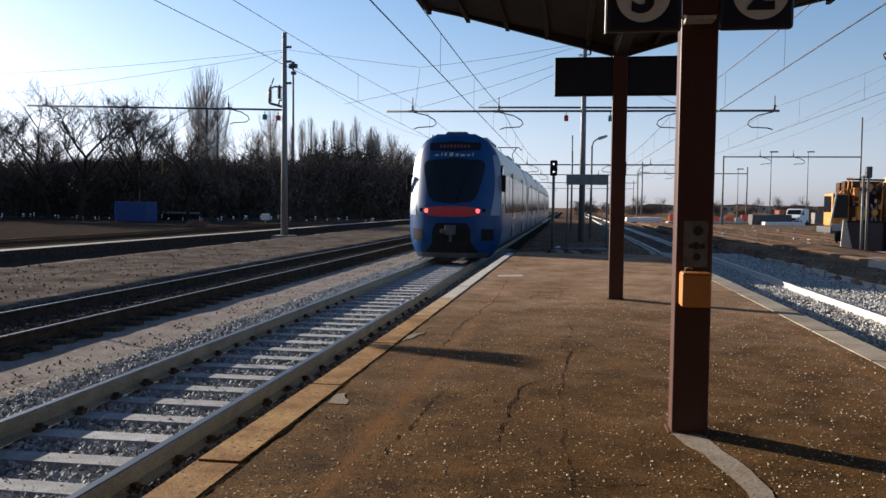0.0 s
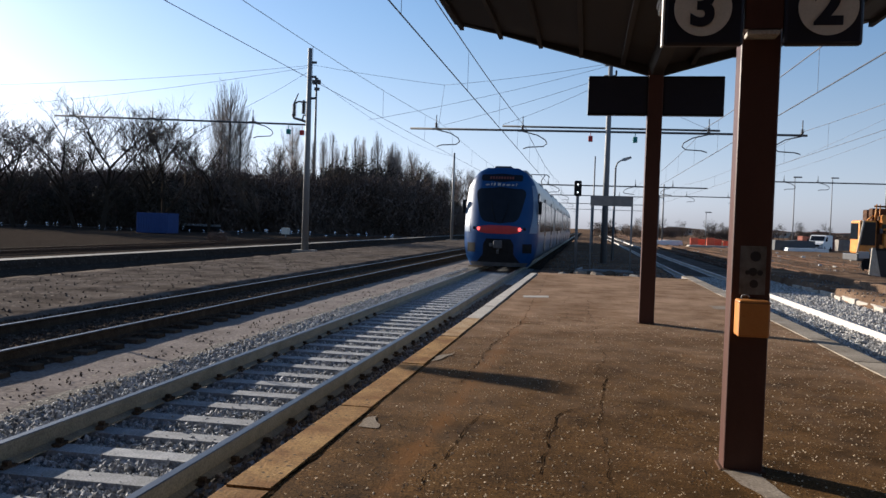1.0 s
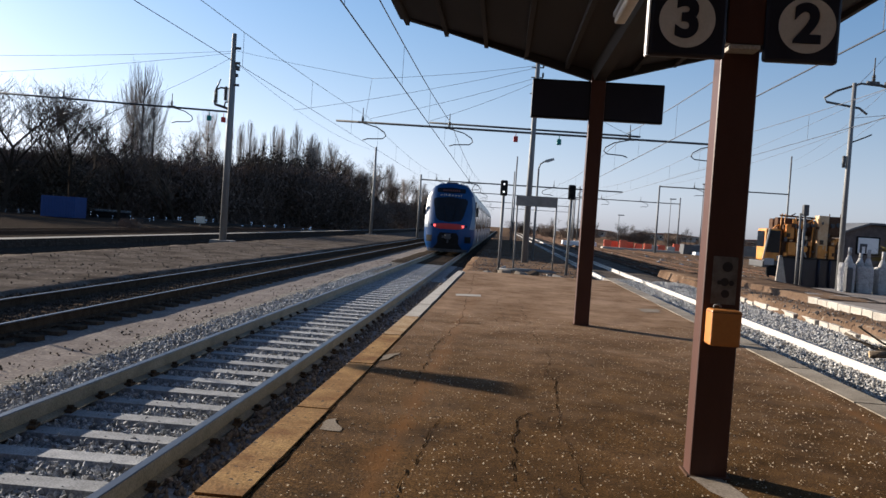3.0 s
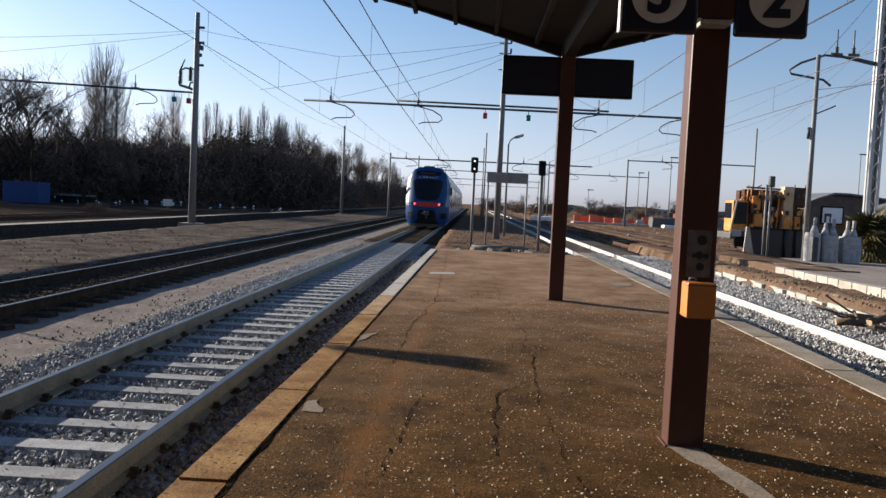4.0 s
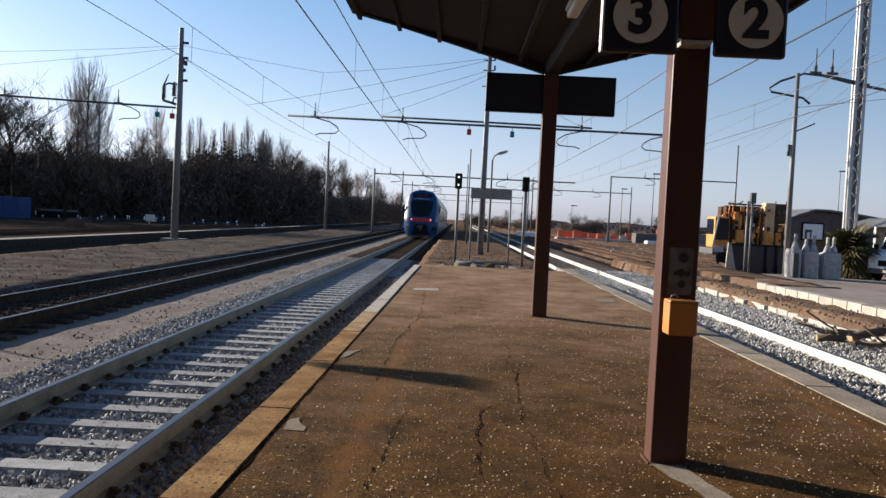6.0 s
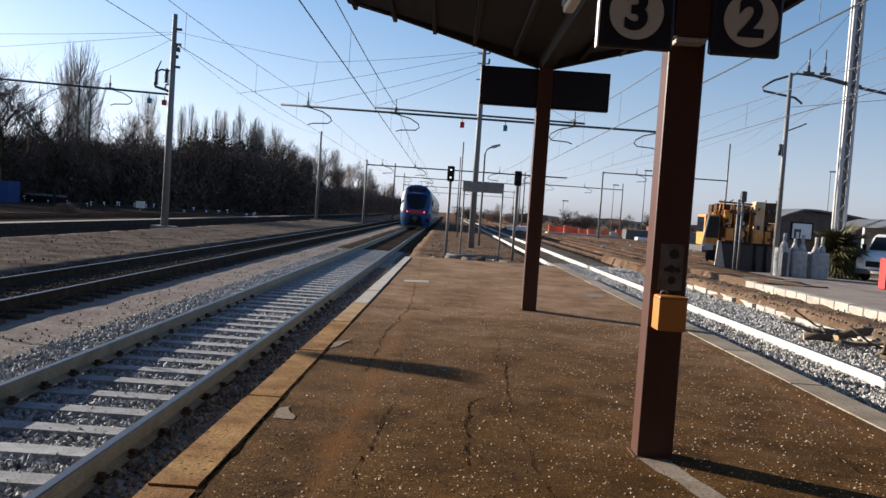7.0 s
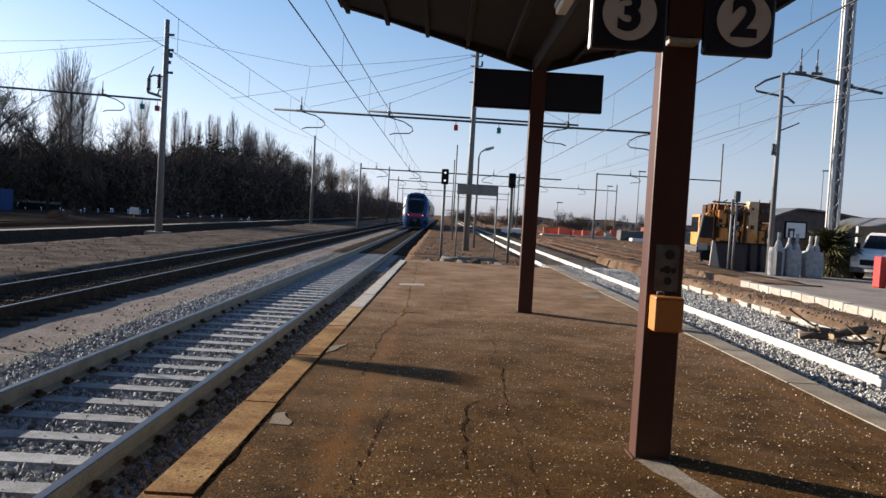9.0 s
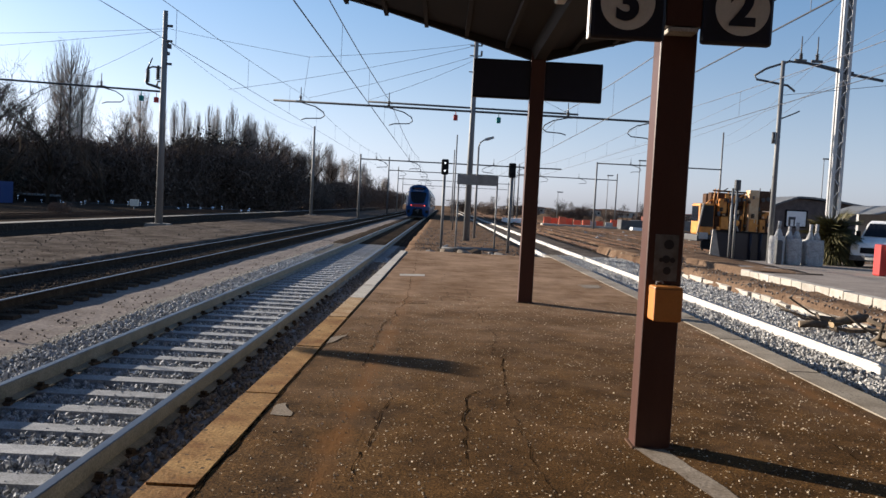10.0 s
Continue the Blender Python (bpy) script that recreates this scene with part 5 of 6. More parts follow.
def van(x, y, z, rz, label, s=1.0):
    v = thing("white_van", label, "van", "vans in the yard", at=(x, y, z), rz=rz)
    bm = B()
    prof = [(-0.05, 0.3), (-0.02, 0.85), (0.12, 1.08), (0.85, 1.28), (1.45, 1.88), (1.7, 2.02), (4.6, 2.02), (4.72, 1.8), (4.72, 0.32)]
    fs = prism(bm, prof, "y", -0.92, 0.92)
    bmesh.ops.bevel(bm, geom=[e for e in bm.edges], offset=0.06, segments=2, affect="EDGES")
    part("body", bm, WHITE, v, smooth=False)
    for name, pts, mat in (("windscreen", [(0.88, 1.32), (1.44, 1.86), (1.42, 1.89), (0.84, 1.33)], BLACK_GLASS),):
        bm = B()
        prism(bm, pts, "y", -0.78, 0.78)
        p = part(name, bm, mat, v)
        p.location = (-0.012, 0, 0.012)
    bm = B()
    box(bm, (-0.07, -0.5, 0.62), (-0.01, 0.5, 0.86), 0.02)
    part("grille", bm, BLACK, v)
    bm = B()
    box(bm, (-0.1, -0.9, 0.3), (0.05, 0.9, 0.52), 0.03)
    part("bumper", bm, DARK_STEEL, v)
    for s in (-1, 1):
        bm = B()
        box(bm, (-0.04, s * 0.74 - 0.14, 0.74), (0.12, s * 0.74 + 0.14, 1.0), 0.03)
        part("headlight", bm, CREAM, v)
        bm = B()
        box(bm, (0.95, s * 1.06 - 0.08, 1.25), (1.08, s * 1.06 + 0.08, 1.55), 0.03)
        part("mirror", bm, BLACK, v)
        bm = B()
        prism(bm, [(1.05, 1.30), (1.55, 1.82), (2.1, 1.82), (2.1, 1.30)], "y", s * 0.925 - 0.01, s * 0.925 + 0.01)
        part("side_window", bm, BLACK_GLASS, v)
        for xx in (0.8, 3.8):
            bm = B()
            tube(bm, (xx, s * 0.93, 0.33), (xx, s * 0.74, 0.33), 0.33, n=18)
            part("wheel", bm, BLACK, v)
    bm = B()
    box(bm, (-0.115, -0.26, 0.36), (-0.10, 0.26, 0.47))
    part("plate_bar", bm, CREAM, v)
    return v


van(18.12, 28.6, 0.27, 40, "white delivery van parked facing the tracks").scale = (0.86, 0.86, 0.84)
van(30.6, 105.0, -0.22, 62, "white delivery van parked on the yard soil")
rb = thing("red_bollard_cabinet", "red metal box beside a white post on the forecourt", "cabinet", at=(16.12, 24.6, 0.27))
bm = B()
box(bm, (0.0, -0.2, 0.0), (0.24, 0.2, 0.95), 0.04)
part("body", bm, RED, rb)
bm = B()
tube(bm, (0.26, -0.3, 0), (0.26, -0.3, 3.1), 0.07, n=10)
part("post", bm, WHITE, rb)
bm = B()
box(bm, (0.08, -0.36, 2.75), (0.9, -0.24, 3.25), 0.02)
part("blank_panel", bm, WHITE, rb)

ROOF_GREY = surf("grey_sheet_roof", (0.10, 0.10, 0.10), (0.15, 0.15, 0.15), 1, 0.6, bump=0.1, streak=(4, 0.3, 1))
WALL_RED = surf("red_brown_wall", (0.16, 0.07, 0.055), (0.22, 0.10, 0.08), 2, 0.9, bump=0.3)
SHED_WALL = surf("weathered_shed_wall", (0.085, 0.072, 0.068), (0.15, 0.125, 0.115), 2, 0.9, bump=0.3)
sh = thing("goods_shed", "low grey-brown shed with a pitched grey roof", "shed", at=(27.0, 60, -0.3))
bm = B()
prism(bm, [(0, 0), (7.5, 0), (7.5, 3.3), (5.6, 3.62), (1.9, 3.86), (0, 3.18)], "y", 0, 8)
part("wall", bm, SHED_WALL, sh)
bm = B()
prism(bm, [(-0.4, 3.08), (0.8, 3.62), (1.9, 4.02), (2.9, 4.02), (5.0, 3.82), (7.9, 3.42), (7.9, 3.28), (5.0, 3.68), (2.9, 3.88), (1.9, 3.88), (0.8, 3.48), (-0.4, 2.94)], "y", -0.35, 8.5)
part("roof", bm, ROOF_GREY, sh)
bm = B()
box(bm, (1.10, -0.08, 1.72), (2.75, -0.01, 3.02), 0.05)
part("panel_frame", bm, BLACK, sh)
bm = B()
box(bm, (1.22, -0.12, 1.82), (2.62, -0.07, 2.92), 0.04)
part("white_panel", bm, WHITE, sh)
for lo, hi in (((1.34, -0.135, 1.84), (1.50, -0.115, 2.5)), ((1.5, -0.135, 2.3), (1.85, -0.115, 2.5)), ((1.72, -0.135, 1.84), (1.82, -0.115, 2.3)), ((1.95, -0.135, 1.84), (2.02, -0.115, 2.1))):
    bm = B()
    box(bm, lo, hi)
    part("marking_bar", bm, DARK_STEEL, sh)
cp = thing("carport", "open shelter with a flat grey roof on thin posts", "shelter", at=(21.6, 34.5, 0.22))
bm = B()
prism(bm, [(-1.6, 2.02), (-0.4, 2.42), (9.0, 2.30), (9.0, 2.15), (-0.4, 2.25)], "y", -2.5, 2.0)
part("roof", bm, ROOF_GREY, cp)
for x in (-0.2, 4.0, 8.6):
    bm = B()
    tube(bm, (x, -2.2, 0), (x, -2.2, 2.2), 0.06)
    part("post", bm, GALV, cp)
bm = B()
box(bm, (-0.2, 1.7, 0), (9.0, 1.9, 2.2))
part("back_wall", bm, GREY, cp)

ORANGE_MESH = surf("orange_barrier_plastic", (0.62, 0.09, 0.04), (0.72, 0.14, 0.06), 1.2, 0.6, bump=0.3)
bx = random.Random(21)
for k in range(10):
    b = thing("orange_barrier", "orange-red plastic construction barrier", "barrier", "orange barriers in the yard", at=(16.3 + 1.02 * k, 108 + bx.uniform(-1, 1), -0.3))
    bm = B()
    box(bm, (0, -0.15, 0.15), (0.97, 0.15, 1.05 + bx.uniform(-0.2, 0.35)), 0.05)
    part("panel", bm, ORANGE_MESH if k < 6 or k % 2 else GREY, b)
    bm = B()
    box(bm, (0.1, -0.4, 0.0), (0.35, 0.4, 0.16), 0.02)
    part("foot", bm, CONCRETE, b)
for x, y, w, h, mat, nm, lb in ((25.5, 104, 4.6, 1.35, DARK_STEEL, "flat_wagon", "dark low wagon standing in the yard"), (11.2, 112, 4.6, 0.75, WHITE, "concrete_edge", "long pale concrete edge in the yard"), (15.8, 106, 11.0, 0.36, WHITE_STONE, "concrete_edge", "long pale concrete edge in the yard"), (26.5, 102, 4.6, 0.5, WHITE, "concrete_edge", "long pale concrete edge in the yard"),
                                (30.5, 112, 4.0, 1.9, WALL_RED, "goods_wagon", "small red-brown wagon in the yard"), (36, 116, 6.0, 1.6, CONCRETE, "goods_wagon", "grey wagon in the yard"), (44, 116, 8.0, 1.9, DIRT, "spoil_heap", "long heap of brown spoil")):
    w_ = thing(nm, lb, nm.replace("_", " "), at=(x, y, -0.3))
    bm = B()
    prism(bm, [(0, 0.12), (w, 0.12), (w * 0.985, h), (w * 0.6, h * 1.04), (w * 0.3, h * 0.96), (w * 0.015, h)], "y", -1.2, 1.2)
    part("body", bm, mat, w_)
    bm = B()
    for q in (0.2, 0.8):
        box(bm, (w * q - 0.3, -1.0, -0.1), (w * q + 0.3, 1.0, 0.3), 0.05)
    part("underframe", bm, BLACK, w_)
for x, y, h in ((33, 150, 9.0), (31.5, 120, 10.0), (24, 150, 5.5), (40.5, 135, 11.0), (57.5, 118, 11.5)):
    l = thing("yard_light", "tall thin yard lamp post in the distance", "lamp post", "far yard lamp posts", at=(x, y, -0.3))
    bm = B()
    tube(bm, (0, 0, 0), (0, 0, h), 0.09, 0.05, n=6)
    part("pole", bm, GALV, l)
    bm = B()
    box(bm, (-0.2, -0.15, h - 0.05), (0.9, 0.15, h + 0.12), 0.03)
    part("lantern", bm, DARK_STEEL, l)
for x, y, w, h in ((44, 520, 30, 3.5), (96, 560, 40, 4.0), (160, 560, 50, 4), (230, 600, 60, 5), (130, 520, 24, 3.5)):
    hb = thing("far_building", "low pale building on the horizon", "building", "far buildings", at=(x, y, -0.3))
    bm = B()
    box(bm, (0, 0, 0), (w, 12, h))
    part("wall", bm, (WHITE_STONE, CONCRETE, WHITE_STONE)[int(x) % 3], hb)
    bm = B()
    prism(bm, [(-0.6, h), (w / 2, h + 1.2), (w + 0.6, h)], "y", -0.6, 12.6)
    part("roof", bm, ROOF_GREY if int(x) % 2 else WALL_RED, hb)
    for k in range(int(w / 4)):
        bm = B()
        box(bm, (1.5 + 4 * k, -0.06, h * 0.35), (2.8 + 4 * k, 0.02, h * 0.7))
        part("window", bm, BLACK_GLASS, hb)

# ---- left yard ----
bm = B()
prism(bm, [(-15.2, -0.5), (-12.75, -0.5), (-12.85, -0.28), (-13.9, -0.16), (-14.06, 0.12), (-14.62, 0.13), (-15.1, -0.1)], "y", -8, 220)
bm.normal_update()
# sunlit top edge painted pale, the flank's shade put in as dark colour
for f in bm.faces:
    if f.normal.z > 0.9 and f.calc_center_median().z > 0.1:
        f.material_index = 1
structure("low_platform", bm, [DARK_BED, CONCRETE], "low platform with its lit top edge painted pale and its shaded flank painted dark", "platform")
strip("dark_yard", -130, -17.2, 5, 160, -0.25, DARK_BED, "dark shaded ground of disused sidings", "ground", 0.05, step=2.5)
track("track_7", -21.5, -8, 250, "disused rusty siding on dark ground", False, shiny=False, web=RUST, z=-0.06)
ct = thing("blue_container", "blue steel container at the edge of the trees", "container", at=(-41.0, 75, -0.3))
BLUE_STEEL = surf("container_blue", (0.008, 0.032, 0.13), (0.012, 0.042, 0.16), 2, 0.55, bump=0.1)
bm = B()
box(bm, (0, 0, 0.1), (3.4, 2.2, 2.1), 0.03)
part("body", bm, BLUE_STEEL, ct)
for k in range(12):
    bm = B()
    box(bm, (0.15 + 0.27 * k, -0.04, 0.2), (0.27 + 0.27 * k, 0.0, 2.0))
    part("rib", bm, BLUE_STEEL, ct)
# added posts with shiny caps stand in for glints of parked cars
fe = thing("glint_row", "row of shiny-capped posts added for the glints along the woods", "fence", at=(0, 84, -0.3))
fr = random.Random(4)
bm = B()
tube(bm, (0, 0, 0), (0, 0, 0.46), 0.04, n=6)
bmesh.ops.create_icosphere(bm, subdivisions=2, radius=0.11, matrix=pose(0, 0, 0.52))
GLINT_CAP = surf("glint_cap", (0.75, 0.75, 0.76), (0.85, 0.85, 0.86), 3, 0.22, 0.9, bump=0)
glint_me = mesh_of(bm, "post", GLINT_CAP, True)
for k in range(44):
    p = new("post", glint_me)
    p.parent = fe
    p.matrix_basis = pose(-62 + 1.03 * k + fr.uniform(-0.5, 0.5), fr.uniform(-1.5, 1.5) + 0.15 * k, fr.uniform(-0.35, 0.15), fr.uniform(-6, 6), fr.uniform(-6, 6), 0)
bm = B()
path_tube(bm, [(-63, 0, 0.25), (-40, 4, 0.25), (-16, 9, 0.3)], 0.03)
part("rail", bm, DARK_STEEL, fe)

# ---- trees ----
WOOD = surf("winter_bark", (0.022, 0.017, 0.013), (0.045, 0.036, 0.028), 2, 0.95, bump=0)
DARK_TWIG = surf("dark_twigs", (0.062, 0.049, 0.039), (0.115, 0.093, 0.075), 1, 0.95, bump=0)
TWIG = surf("winter_twigs", (0.26, 0.22, 0.185), (0.36, 0.31, 0.265), 1, 0.95, bump=0)
IVY = isle(surf("dark_evergreen", (0.038, 0.033, 0.026), (0.072, 0.061, 0.048), 1, 0.85, bump=0), 0.5, 1.5)
BRUSH = isle(surf("dry_brush", (0.088, 0.066, 0.054), (0.155, 0.118, 0.096), 1, 0.95, bump=0), 0.5, 1.5)


class Soup:
    """Verts and faces gathered for one mesh."""

    def __init__(self):
        self.v, self.f = [], []

    def limb(self, a, b, ra, rb):
        d = (b - a).normalized()
        u = d.orthogonal().normalized()
        w = d.cross(u)
        i = len(self.v)
        for c, r in ((a, ra), (b, rb)):
            for k in range(3):
                t = 2.094 * k
                self.v.append(c + r * (math.cos(t) * u + math.sin(t) * w))
        self.f += [(i, i + 1, i + 4, i + 3), (i + 1, i + 2, i + 5, i + 4), (i + 2, i, i + 3, i + 5)]

    def stick(self, c, s, r):
        a = Vector((r.gauss(0, 0.6), r.gauss(0, 0.6), r.uniform(0.3, 1.2))).normalized() * s
        b = a.orthogonal().normalized() * s * 0.03
        i = len(self.v)
        self.v += [c - b, c + b, c + a + b * 0.4, c + a - b * 0.4]
        self.f.append((i, i + 1, i + 2, i + 3))

    def leaf(self, c, s, r):
        a = Vector((r.gauss(0, 1), r.gauss(0, 1), r.gauss(0, 1))).normalized()
        b = a.orthogonal().normalized() * s
        d = a.cross(b.normalized()) * s * r.uniform(0.5, 1)
        i = len(self.v)
        self.v += [c - b, c + d, c + b, c - d]
        self.f.append((i, i + 1, i + 2, i + 3))

    def mesh(self, name, mat):
        me = bpy.data.meshes.new(name)
        me.from_pydata([tuple(p) for p in self.v], [], self.f)
        me.materials.append(mat)
        return me


def grow(soup_a, soup_b, p, d, L, r, level, rn, spread, up, depth):
    """A limb in bent pieces that forks on."""
    n = 3 if level < 3 else 2
    pts = [p]
    for k in range(n):
        d = (d + Vector((rn.gauss(0, 0.11), rn.gauss(0, 0.11), rn.gauss(0, 0.05) + up))).normalized()
        pts.append(pts[-1] + d * L / n)
    for k in range(n):
        s = soup_a if level < 2 else soup_b
        s.limb(pts[k], pts[k + 1], r * (1 - 0.45 * k / n), r * (1 - 0.45 * (k + 1) / n))
    if level >= depth:
        return
    for k in range(rn.choice((3, 4)) if level else 6):
        u = rn.uniform(0.35, 1.0)
        q = pts[0].lerp(pts[-1], u) if level else pts[min(n, 1 + k // 2)]
        a = rn.uniform(0, 2 * math.pi)
        side = Vector((math.cos(a), math.sin(a), 0))
        nd = (d * (1 - spread) + side * spread + Vector((0, 0, 0.12))).normalized()
        grow(soup_a, soup_b, q, nd, L * rn.uniform(0.55, 0.78), max(0.012, r * 0.50), level + 1, rn, spread, up, depth)


def broad_tree(seed, h):
    rn = random.Random(seed)
    a, b = Soup(), Soup()
    grow(a, b, Vector((0, 0, -0.3)), Vector((0, 0, 1)), h * 0.42, h * 0.018, 0, rn, 0.5, 0.05, 5)
    return a.mesh("trunk", WOOD), b.mesh("crown", DARK_TWIG)


def poplar(seed, h, slim=0.155, tw=0.3, limbs=150):
    """A fastigiate tree: steep limbs all the way up the stem."""
    rn = random.Random(seed)
    a, b = Soup(), Soup()
    a.limb(Vector((0, 0, -0.3)), Vector((0, 0, h * 0.55)), h * 0.014, h * 0.009)
    a.limb(Vector((0, 0, h * 0.55)), Vector((0, 0, h)), h * 0.009, 0.02)
    for k in range(limbs):
        z = h * rn.uniform(0.12, 0.84)
        t = rn.uniform(0, 2 * math.pi)
        reach = h * slim * rn.uniform(0.5, 1.0) * min(1.0, (0.98 - z / h) * 3.2) * (0.55 + 0.45 * z / h)
        L = min(h * 0.26, h * 1.02 - z) * rn.uniform(0.7, 1.0)
        q = Vector((0, 0, z))
        mid = q + Vector((math.cos(t) * reach * 0.7, math.sin(t) * reach * 0.7, L * 0.4))
        tip = q + Vector((math.cos(t) * reach, math.sin(t) * reach, L))
        b.limb(q, mid, 0.045, 0.03)
        b.limb(mid, tip, 0.03, 0.012)
        for j in range(16):
            u = rn.uniform(0.15, 1)
            s = q.lerp(mid, u * 2) if u < 0.5 else mid.lerp(tip, u * 2 - 1)
            e = s + Vector((rn.gauss(0, tw), rn.gauss(0, tw), rn.uniform(0.5, 1.5)))
            b.limb(s, e, 0.011, 0.006)
    return a.mesh("trunk", WOOD), b.mesh("crown", TWIG)


def clump(seed, w, h, n, size, mat, sticks=0.0):
    """An uneven mass of small leaves round several bunches."""
    rn = random.Random(seed)
    s = Soup()
    bunches = [(Vector((rn.uniform(-w, w) * 0.5, rn.uniform(-w, w) * 0.4, h * rn.uniform(0.15, 0.8))), rn.uniform(0.16, 0.34) * w) for _ in range(14)]
    for k in range(n):
        c, r = rn.choice(bunches)
        d = Vector((rn.gauss(0, 1), rn.gauss(0, 1), rn.gauss(0, 1))).normalized()
        p = c + d * r * rn.uniform(0.55, 1.08)
        p.z = max(0.05, min(p.z, h * (1 + 0.1 * rn.random())))
        if rn.random() < sticks:
            s.stick(p, size * rn.uniform(4, 10), rn)
        else:
            s.leaf(p, size * rn.uniform(0.6, 1.4), rn)
    return s.mesh("crown", mat)


def plant(name, label, category, group, x, y, meshes, scale=1.0, rz=0):
    t = thing(name, label, category, group, at=(x, y, -0.32), rz=rz)
    for nm, me in zip(("trunk", "crown") if len(meshes) > 1 else ("crown",), meshes):
        ob = new(nm, me)
        ob.parent = t
        ob.scale = (scale, scale, scale)
    return t


tr_ = random.Random(33)
BROADS = [broad_tree(s, 13.5) for s in (1, 2, 3, 4)]
POPS = [poplar(s, 20) for s in (5, 6, 7)]
WIDE = [poplar(s, 20, 0.17) for s in (15, 16)]
SLIM = [poplar(s, 20, 0.075, 0.22, 75) for s in (17, 18, 19)]
EVER = [clump(s, 7, 8, 6500, 0.13, IVY, 0.15) for s in (11, 12, 13)]
BUSH = [clump(s, 6, 3.6, 6500, 0.085, BRUSH, 0.45) for s in (21, 22, 23)]
for k, (x, y, h) in enumerate(((-57, 78, 11.5), (-52.5, 82, 12.5), (-47.3, 79, 13.5), (-44, 84, 12), (-40.8, 80, 11.8), (-37.2, 83, 9.5), (-62, 80, 12), (-67, 84, 11), (-72, 88, 12), (-34, 90, 8), (-60, 95, 12), (-50, 96, 12))):
    plant("bare_tree", "bare spreading winter tree at the yard's edge", "tree", "bare trees by the yard", x, y, BROADS[k % 4], h / 10.6, tr_.uniform(0, 360))
for k, (x, y, h) in enumerate(((-58.6, 131, 21.5), (-56.6, 130, 24.3), (-54.3, 129, 19.5), (-53.0, 150, 19.8), (-51.5, 140, 15))):
    plant("poplar_tree", "tall bare Lombardy poplar above the woods", "tree", "tall poplars", x, y, WIDE[k % 2], h / 20, tr_.uniform(0, 360))
for k, dx in enumerate((0, 1.7, 3.1, 4.2, 5.4, 7.6, 9.0, 10.1, 11.5, 13.0, 14.6, 15.7)):
    plant("poplar_tree", "slim bare poplar in a row behind the woods", "tree", "row of poplars", -48.5 + dx, 150 + tr_.uniform(-2, 2), SLIM[k % 3], (17.6 + tr_.uniform(-2.2, 1.0)) / 20, tr_.uniform(0, 360))
for k in range(26):
    u = k / 25
    y = 145 + 150 * u ** 1.3
    x = -33.5 + (16.5 * u) + tr_.uniform(-2, 2)
    h = (16.6 - 6.5 * u) * tr_.uniform(0.8, 1.1)
    if k % 3:
        plant("poplar_tree", "bare upright tree in the belt of woods", "tree", "belt of woods", x, y, POPS[k % 3], h / 20, tr_.uniform(0, 360))
    else:
        plant("bare_tree", "bare spreading tree in the belt of woods", "tree", "belt of woods", x, y, BROADS[k % 4], h / 12, tr_.uniform(0, 360))
for k in range(12):
    plant("bare_tree", "bare tree in the belt of woods", "tree", "belt of woods", -34.5 + 1.15 * k + tr_.uniform(-0.6, 0.6), 148 + 3.5 * k + tr_.uniform(-3, 3), (BROADS[k % 4], POPS[k % 3])[k % 2], (15.8 - 0.42 * k) * tr_.uniform(0.88, 1.05) / (11.5, 20)[k % 2], tr_.uniform(0, 360))
for k in range(20):
    x, y = -64 + 34 * k / 19 + tr_.uniform(-1.5, 1.5), 100 + tr_.uniform(0, 22)
    plant("bare_tree", "bare tree in the depth of the woods", "tree", "depth of the woods", x, y, BROADS[k % 4], tr_.uniform(8, 12) / 12, tr_.uniform(0, 360))
for k, (x, y, s) in enumerate(((-38, 128, 1.35), (-35, 125, 1.45), (-32, 128, 1.45), (-29.5, 124, 1.25), (-41, 130, 1.2), (-27.5, 128, 1.0), (-36, 118, 1.0), (-31, 117, 1.05), (-44.5, 86, 0.9), (-49.5, 88, 0.7), (-60, 90, 0.8), (-53, 96, 0.85),
                                  (-44, 120, 1.1), (-48, 122, 1.1), (-52, 118, 1.0), (-27, 150, 1.1), (-24, 165, 1.0))):
    plant("ivy_thicket", "dark evergreen thicket of ivy-grown trees", "thicket", "dark thickets", x, y, (EVER[k % 3],), s, tr_.uniform(0, 360))
for k in range(60):
    u = k / 59
    x = -74 + 52 * u + tr_.uniform(-1, 1)
    y = 91 + 24 * u + tr_.uniform(-3, 3)
    plant("dry_bush", "dry brown winter bush at the edge of the woods", "bush", "bushes along the woods", x, y, (BUSH[k % 3],), tr_.uniform(1.2, 2.0), tr_.uniform(0, 360))
for k in range(16):
    u = k / 15
    plant("dry_bush", "dry brown winter bush along the line", "bush", "bushes along the line", -21 + 7 * u + tr_.uniform(-1, 1), 130 + 170 * u, (BUSH[k % 3],), tr_.uniform(0.9, 1.5), tr_.uniform(0, 360))
for k in range(22):
    plant("dry_bush", "dry bush in the far distance", "bush", "far bushes", 8 + 9 * k + tr_.uniform(-4, 4), 300 + tr_.uniform(-30, 60), (BUSH[k % 3],), tr_.uniform(0.5, 1.1), tr_.uniform(0, 360))

for k in range(24):
    plant("bare_tree", "small bare tree on the far edge of the yard", "tree", "far trees behind the yard", 9 + 3.3 * k + tr_.uniform(-1.5, 1.5), 250 + tr_.uniform(-25, 30), BROADS[k % 4], tr_.uniform(3.2, 6.0) / 12, tr_.uniform(0, 360))
for k in range(18):
    plant("dry_bush", "dry bush on the far edge of the yard", "bush", "far bushes", 7 + 4.0 * k + tr_.uniform(-1.5, 1.5), 225 + tr_.uniform(-15, 20), (BUSH[k % 3],), tr_.uniform(0.5, 0.95), tr_.uniform(0, 360))
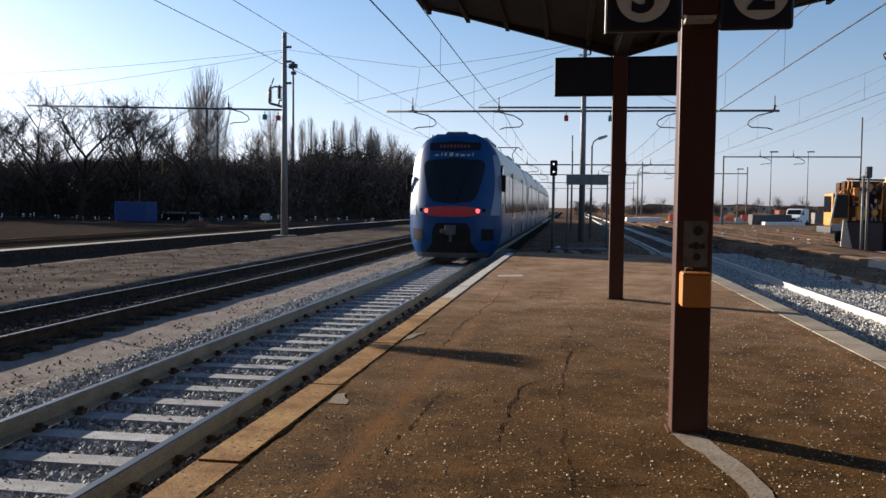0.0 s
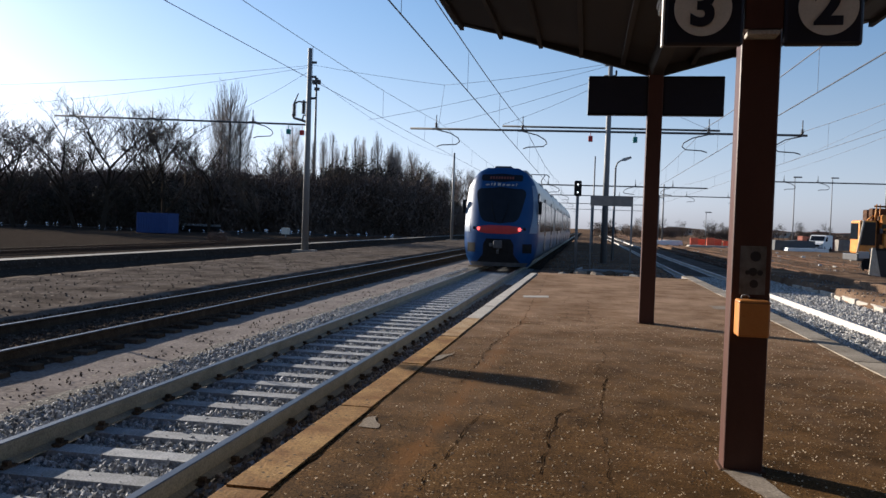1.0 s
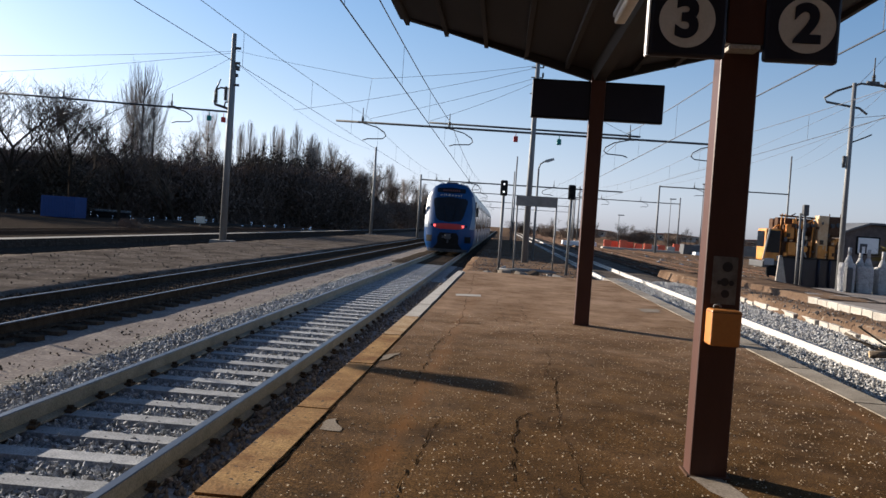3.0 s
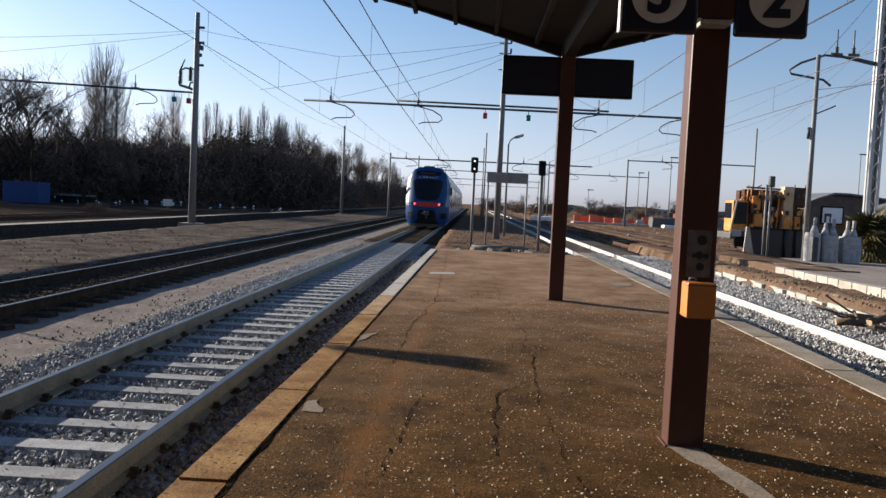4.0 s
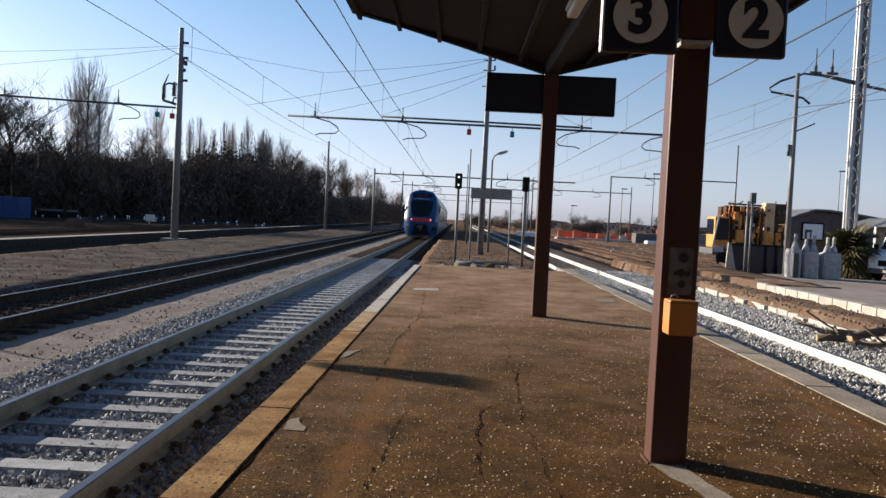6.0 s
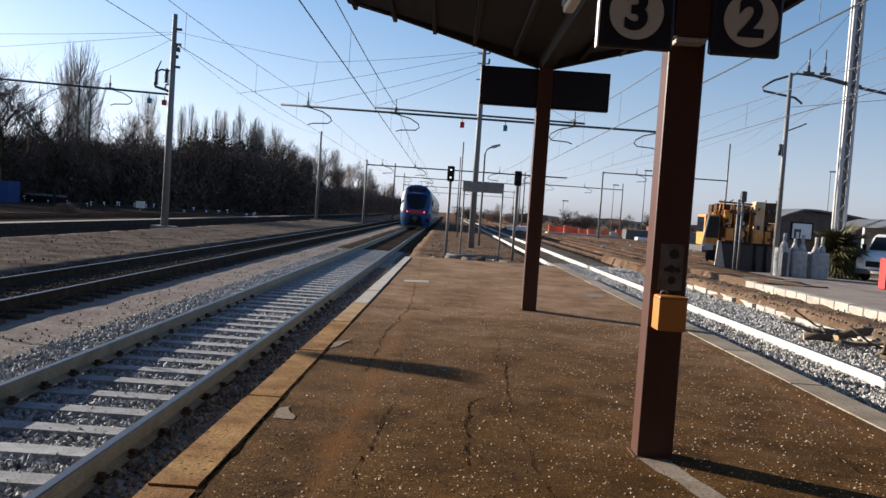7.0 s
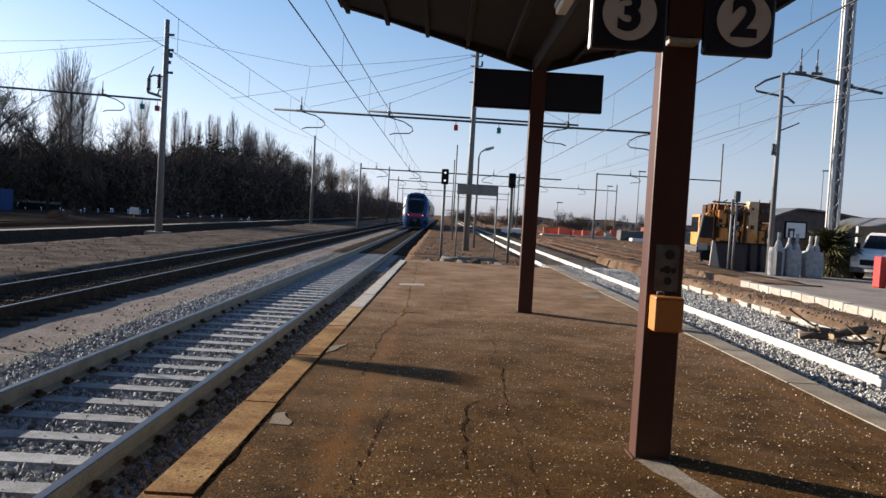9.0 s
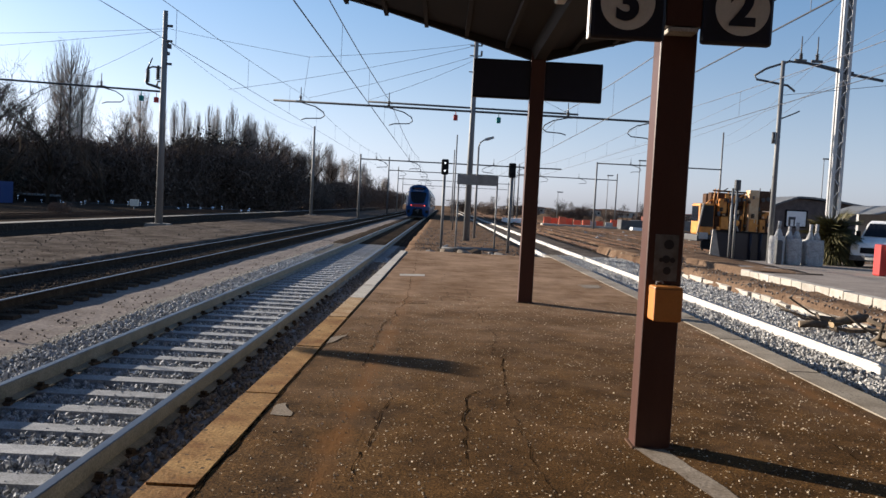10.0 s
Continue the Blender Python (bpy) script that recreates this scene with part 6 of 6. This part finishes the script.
# scrub and a low stack before the woods
plant("dry_weed", "brown tuft of dry weeds on the dark siding", "weeds", "", -22.5, 54.5, (BUSH[0],), 0.22, 40)
st = thing("pipe_stack", "low rack of pipes with pale ends before the woods", "rack", at=(-40.5, 88, -0.3))
bm = B()
box(bm, (-2.2, -0.5, 0.1), (2.2, 0.5, 0.75), 0.05)
part("frame", bm, BLACK, st)
for k in range(9):
    bm = B()
    tube(bm, (-2.0 + 0.5 * k, -0.6, 0.86), (-2.0 + 0.5 * k, 0.6, 0.86), 0.11, n=10)
    part("pipe", bm, GALV, st)
pb = thing("cabinet_post", "pale box on a short post at the edge of the siding", "cabinet", at=(-27.2, 80, -0.3))
bm = B()
box(bm, (-0.4, -0.2, 0.35), (0.4, 0.2, 1.0), 0.03)
part("box", bm, CREAM, pb)
bm = B()
tube(bm, (0, 0, -0.1), (0, 0, 0.4), 0.07)
part("post", bm, GALV, pb)

# ---- loose ballast ----
def stones(name, x0, x1, y0, y1, n, z, size, label, seed, avoid=(), mat=STONE, top=None):
    rn = random.Random(seed)
    s = Soup()
    k = 0
    while k < n:
        x, y = rn.uniform(x0, x1), y0 + (y1 - y0) * rn.random() ** 1.6
        if any(abs(x - a) < 0.09 for a in avoid):
            continue
        k += 1
        r = size * rn.uniform(0.6, 1.3)
        c = Vector((x, y, z + rn.uniform(-0.01, 0.025))) if top is None else Vector((x, y, top(x, y) + rn.uniform(-0.005, 0.002)))
        m = Euler((rn.uniform(0, 6), rn.uniform(0, 6), rn.uniform(0, 6))).to_matrix()
        i = len(s.v)
        for p in ((1, 0, 0), (-1, 0, 0), (0, 0.8, 0), (0, -0.8, 0), (0, 0, 0.7), (0, 0, -0.7)):
            s.v.append(c + m @ Vector(p) * r * rn.uniform(0.8, 1.2))
        s.f += [(i + a, i + b, i + e) for a, b, e in ((0, 2, 4), (2, 1, 4), (1, 3, 4), (3, 0, 4), (2, 0, 5), (1, 2, 5), (3, 1, 5), (0, 3, 5))]
    ob = new(name, s.mesh(name, mat))
    return tagged(ob, label, "gravel", "", "stuff")


stones("ballast_gravel", -1.55, 1.42, 2.5, 28, 50000, -0.212, 0.031, "loose grey ballast stones between the sleepers", 1, (-0.75, 0.75))
stones("ballast_gravel", 6.75, 10.5, 5, 34, 24000, -0.14, 0.034, "loose pale ballast stones beside the platform", 2, (7.08, 8.58), SUNLIT_STONE)
stones("ballast_gravel", -6.2, -3.3, 8, 30, 12000, -0.175, 0.03, "loose dark ballast stones of the second track", 3, (-3.44, -4.94), DARK_STONE)


CHIP = isle(surf("warm_stone_chip", (0.36, 0.285, 0.19), (0.62, 0.51, 0.37), 9, 0.8, bump=0.2), 0.4, 1.4)
stones("stone_chips", 1.95, 6.3, 2.2, 13, 8500, 0.276, 0.0085, "tiny pale stone chips worn free in the asphalt", 6, (), CHIP, platform_top)
stones("dirt_gravel", -2.5, -1.6, 4, 40, 700, -0.21, 0.018, "scattered gravel on the dirt strip", 7, (), DARK_STONE)
stones("shoulder_gravel", -1.72, -1.5, 3.5, 34, 2600, -0.2, 0.026, "loose grey stones along the ballast shoulder", 9)
stones("dirt_gravel", -11.5, -6.2, 12, 60, 1200, -0.125, 0.03, "scattered gravel on the yard dirt", 8, (), DARK_STONE)
stones("shoulder_gravel", 0.86, 1.5, 2.6, 25, 5200, -0.165, 0.03, "brown dirty stones between rail and kerb", 10, (), BROWN_STONE)
stones("dirt_gravel", 1.8, 6.5, 25, 60, 1300, -0.01, 0.04, "scattered stones on the earth beyond the platform end", 15, (), BROWN_STONE)
stones("dirt_gravel", 10.6, 26, 22, 80, 3000, -0.15, 0.05, "scattered stones and clods on the yard soil", 16, (), BROWN_STONE)
stones("dirt_gravel", 10.5, 12.0, 9, 34, 900, 0.11, 0.035, "clods and stones on the earth bank", 17, (), BROWN_STONE)
er = random.Random(14)
for k in range(22):
    bm = B()
    q = er.uniform(0.08, 0.22)
    box(bm, (-q, -q * 0.8, -0.08), (q, q * 0.8, q * 0.8), q * 0.3)
    t = part("rubble_stone", bm, (CONCRETE, OLD_SLEEPER, CEMENT)[k % 3])
    tagged(t, "broken lump of old paving at the platform end", "rubble", "rubble at the platform end")
    t.matrix_basis = pose(er.uniform(2.0, 6.0), er.uniform(25.3, 31.0), -0.02, er.uniform(-20, 20), er.uniform(-20, 20), er.uniform(0, 360))

# ---- unseen wall behind, added to keep sky light off the front faces ----
BLOCKER = surf("sky_blocker_dark", (0.040, 0.028, 0.021), (0.060, 0.043, 0.033), 1.0, 0.9, bump=0.3)
bm = B()
box(bm, (-16.0, -7.6, -0.5), (34.0, -7.1, 9.5))
structure("sky_blocker_wall", bm, BLOCKER, "unseen plain dark wall added to block sky light from behind", "wall")


# ---- movement ----
def motions():
    rows = ((0.0, 24.7), (0.5, 28.1), (1.0, 31.6), (1.5, 35.2), (2.0, 38.8), (3.5, 49.6), (4.5, 57.0), (5.5, 64.6), (7.0, 75.6), (8.5, 86.8), (10.0, 98.0))
    walk(train, [(t, pose(TRAIN_X, y, 0)) for t, y in rows])


motions()
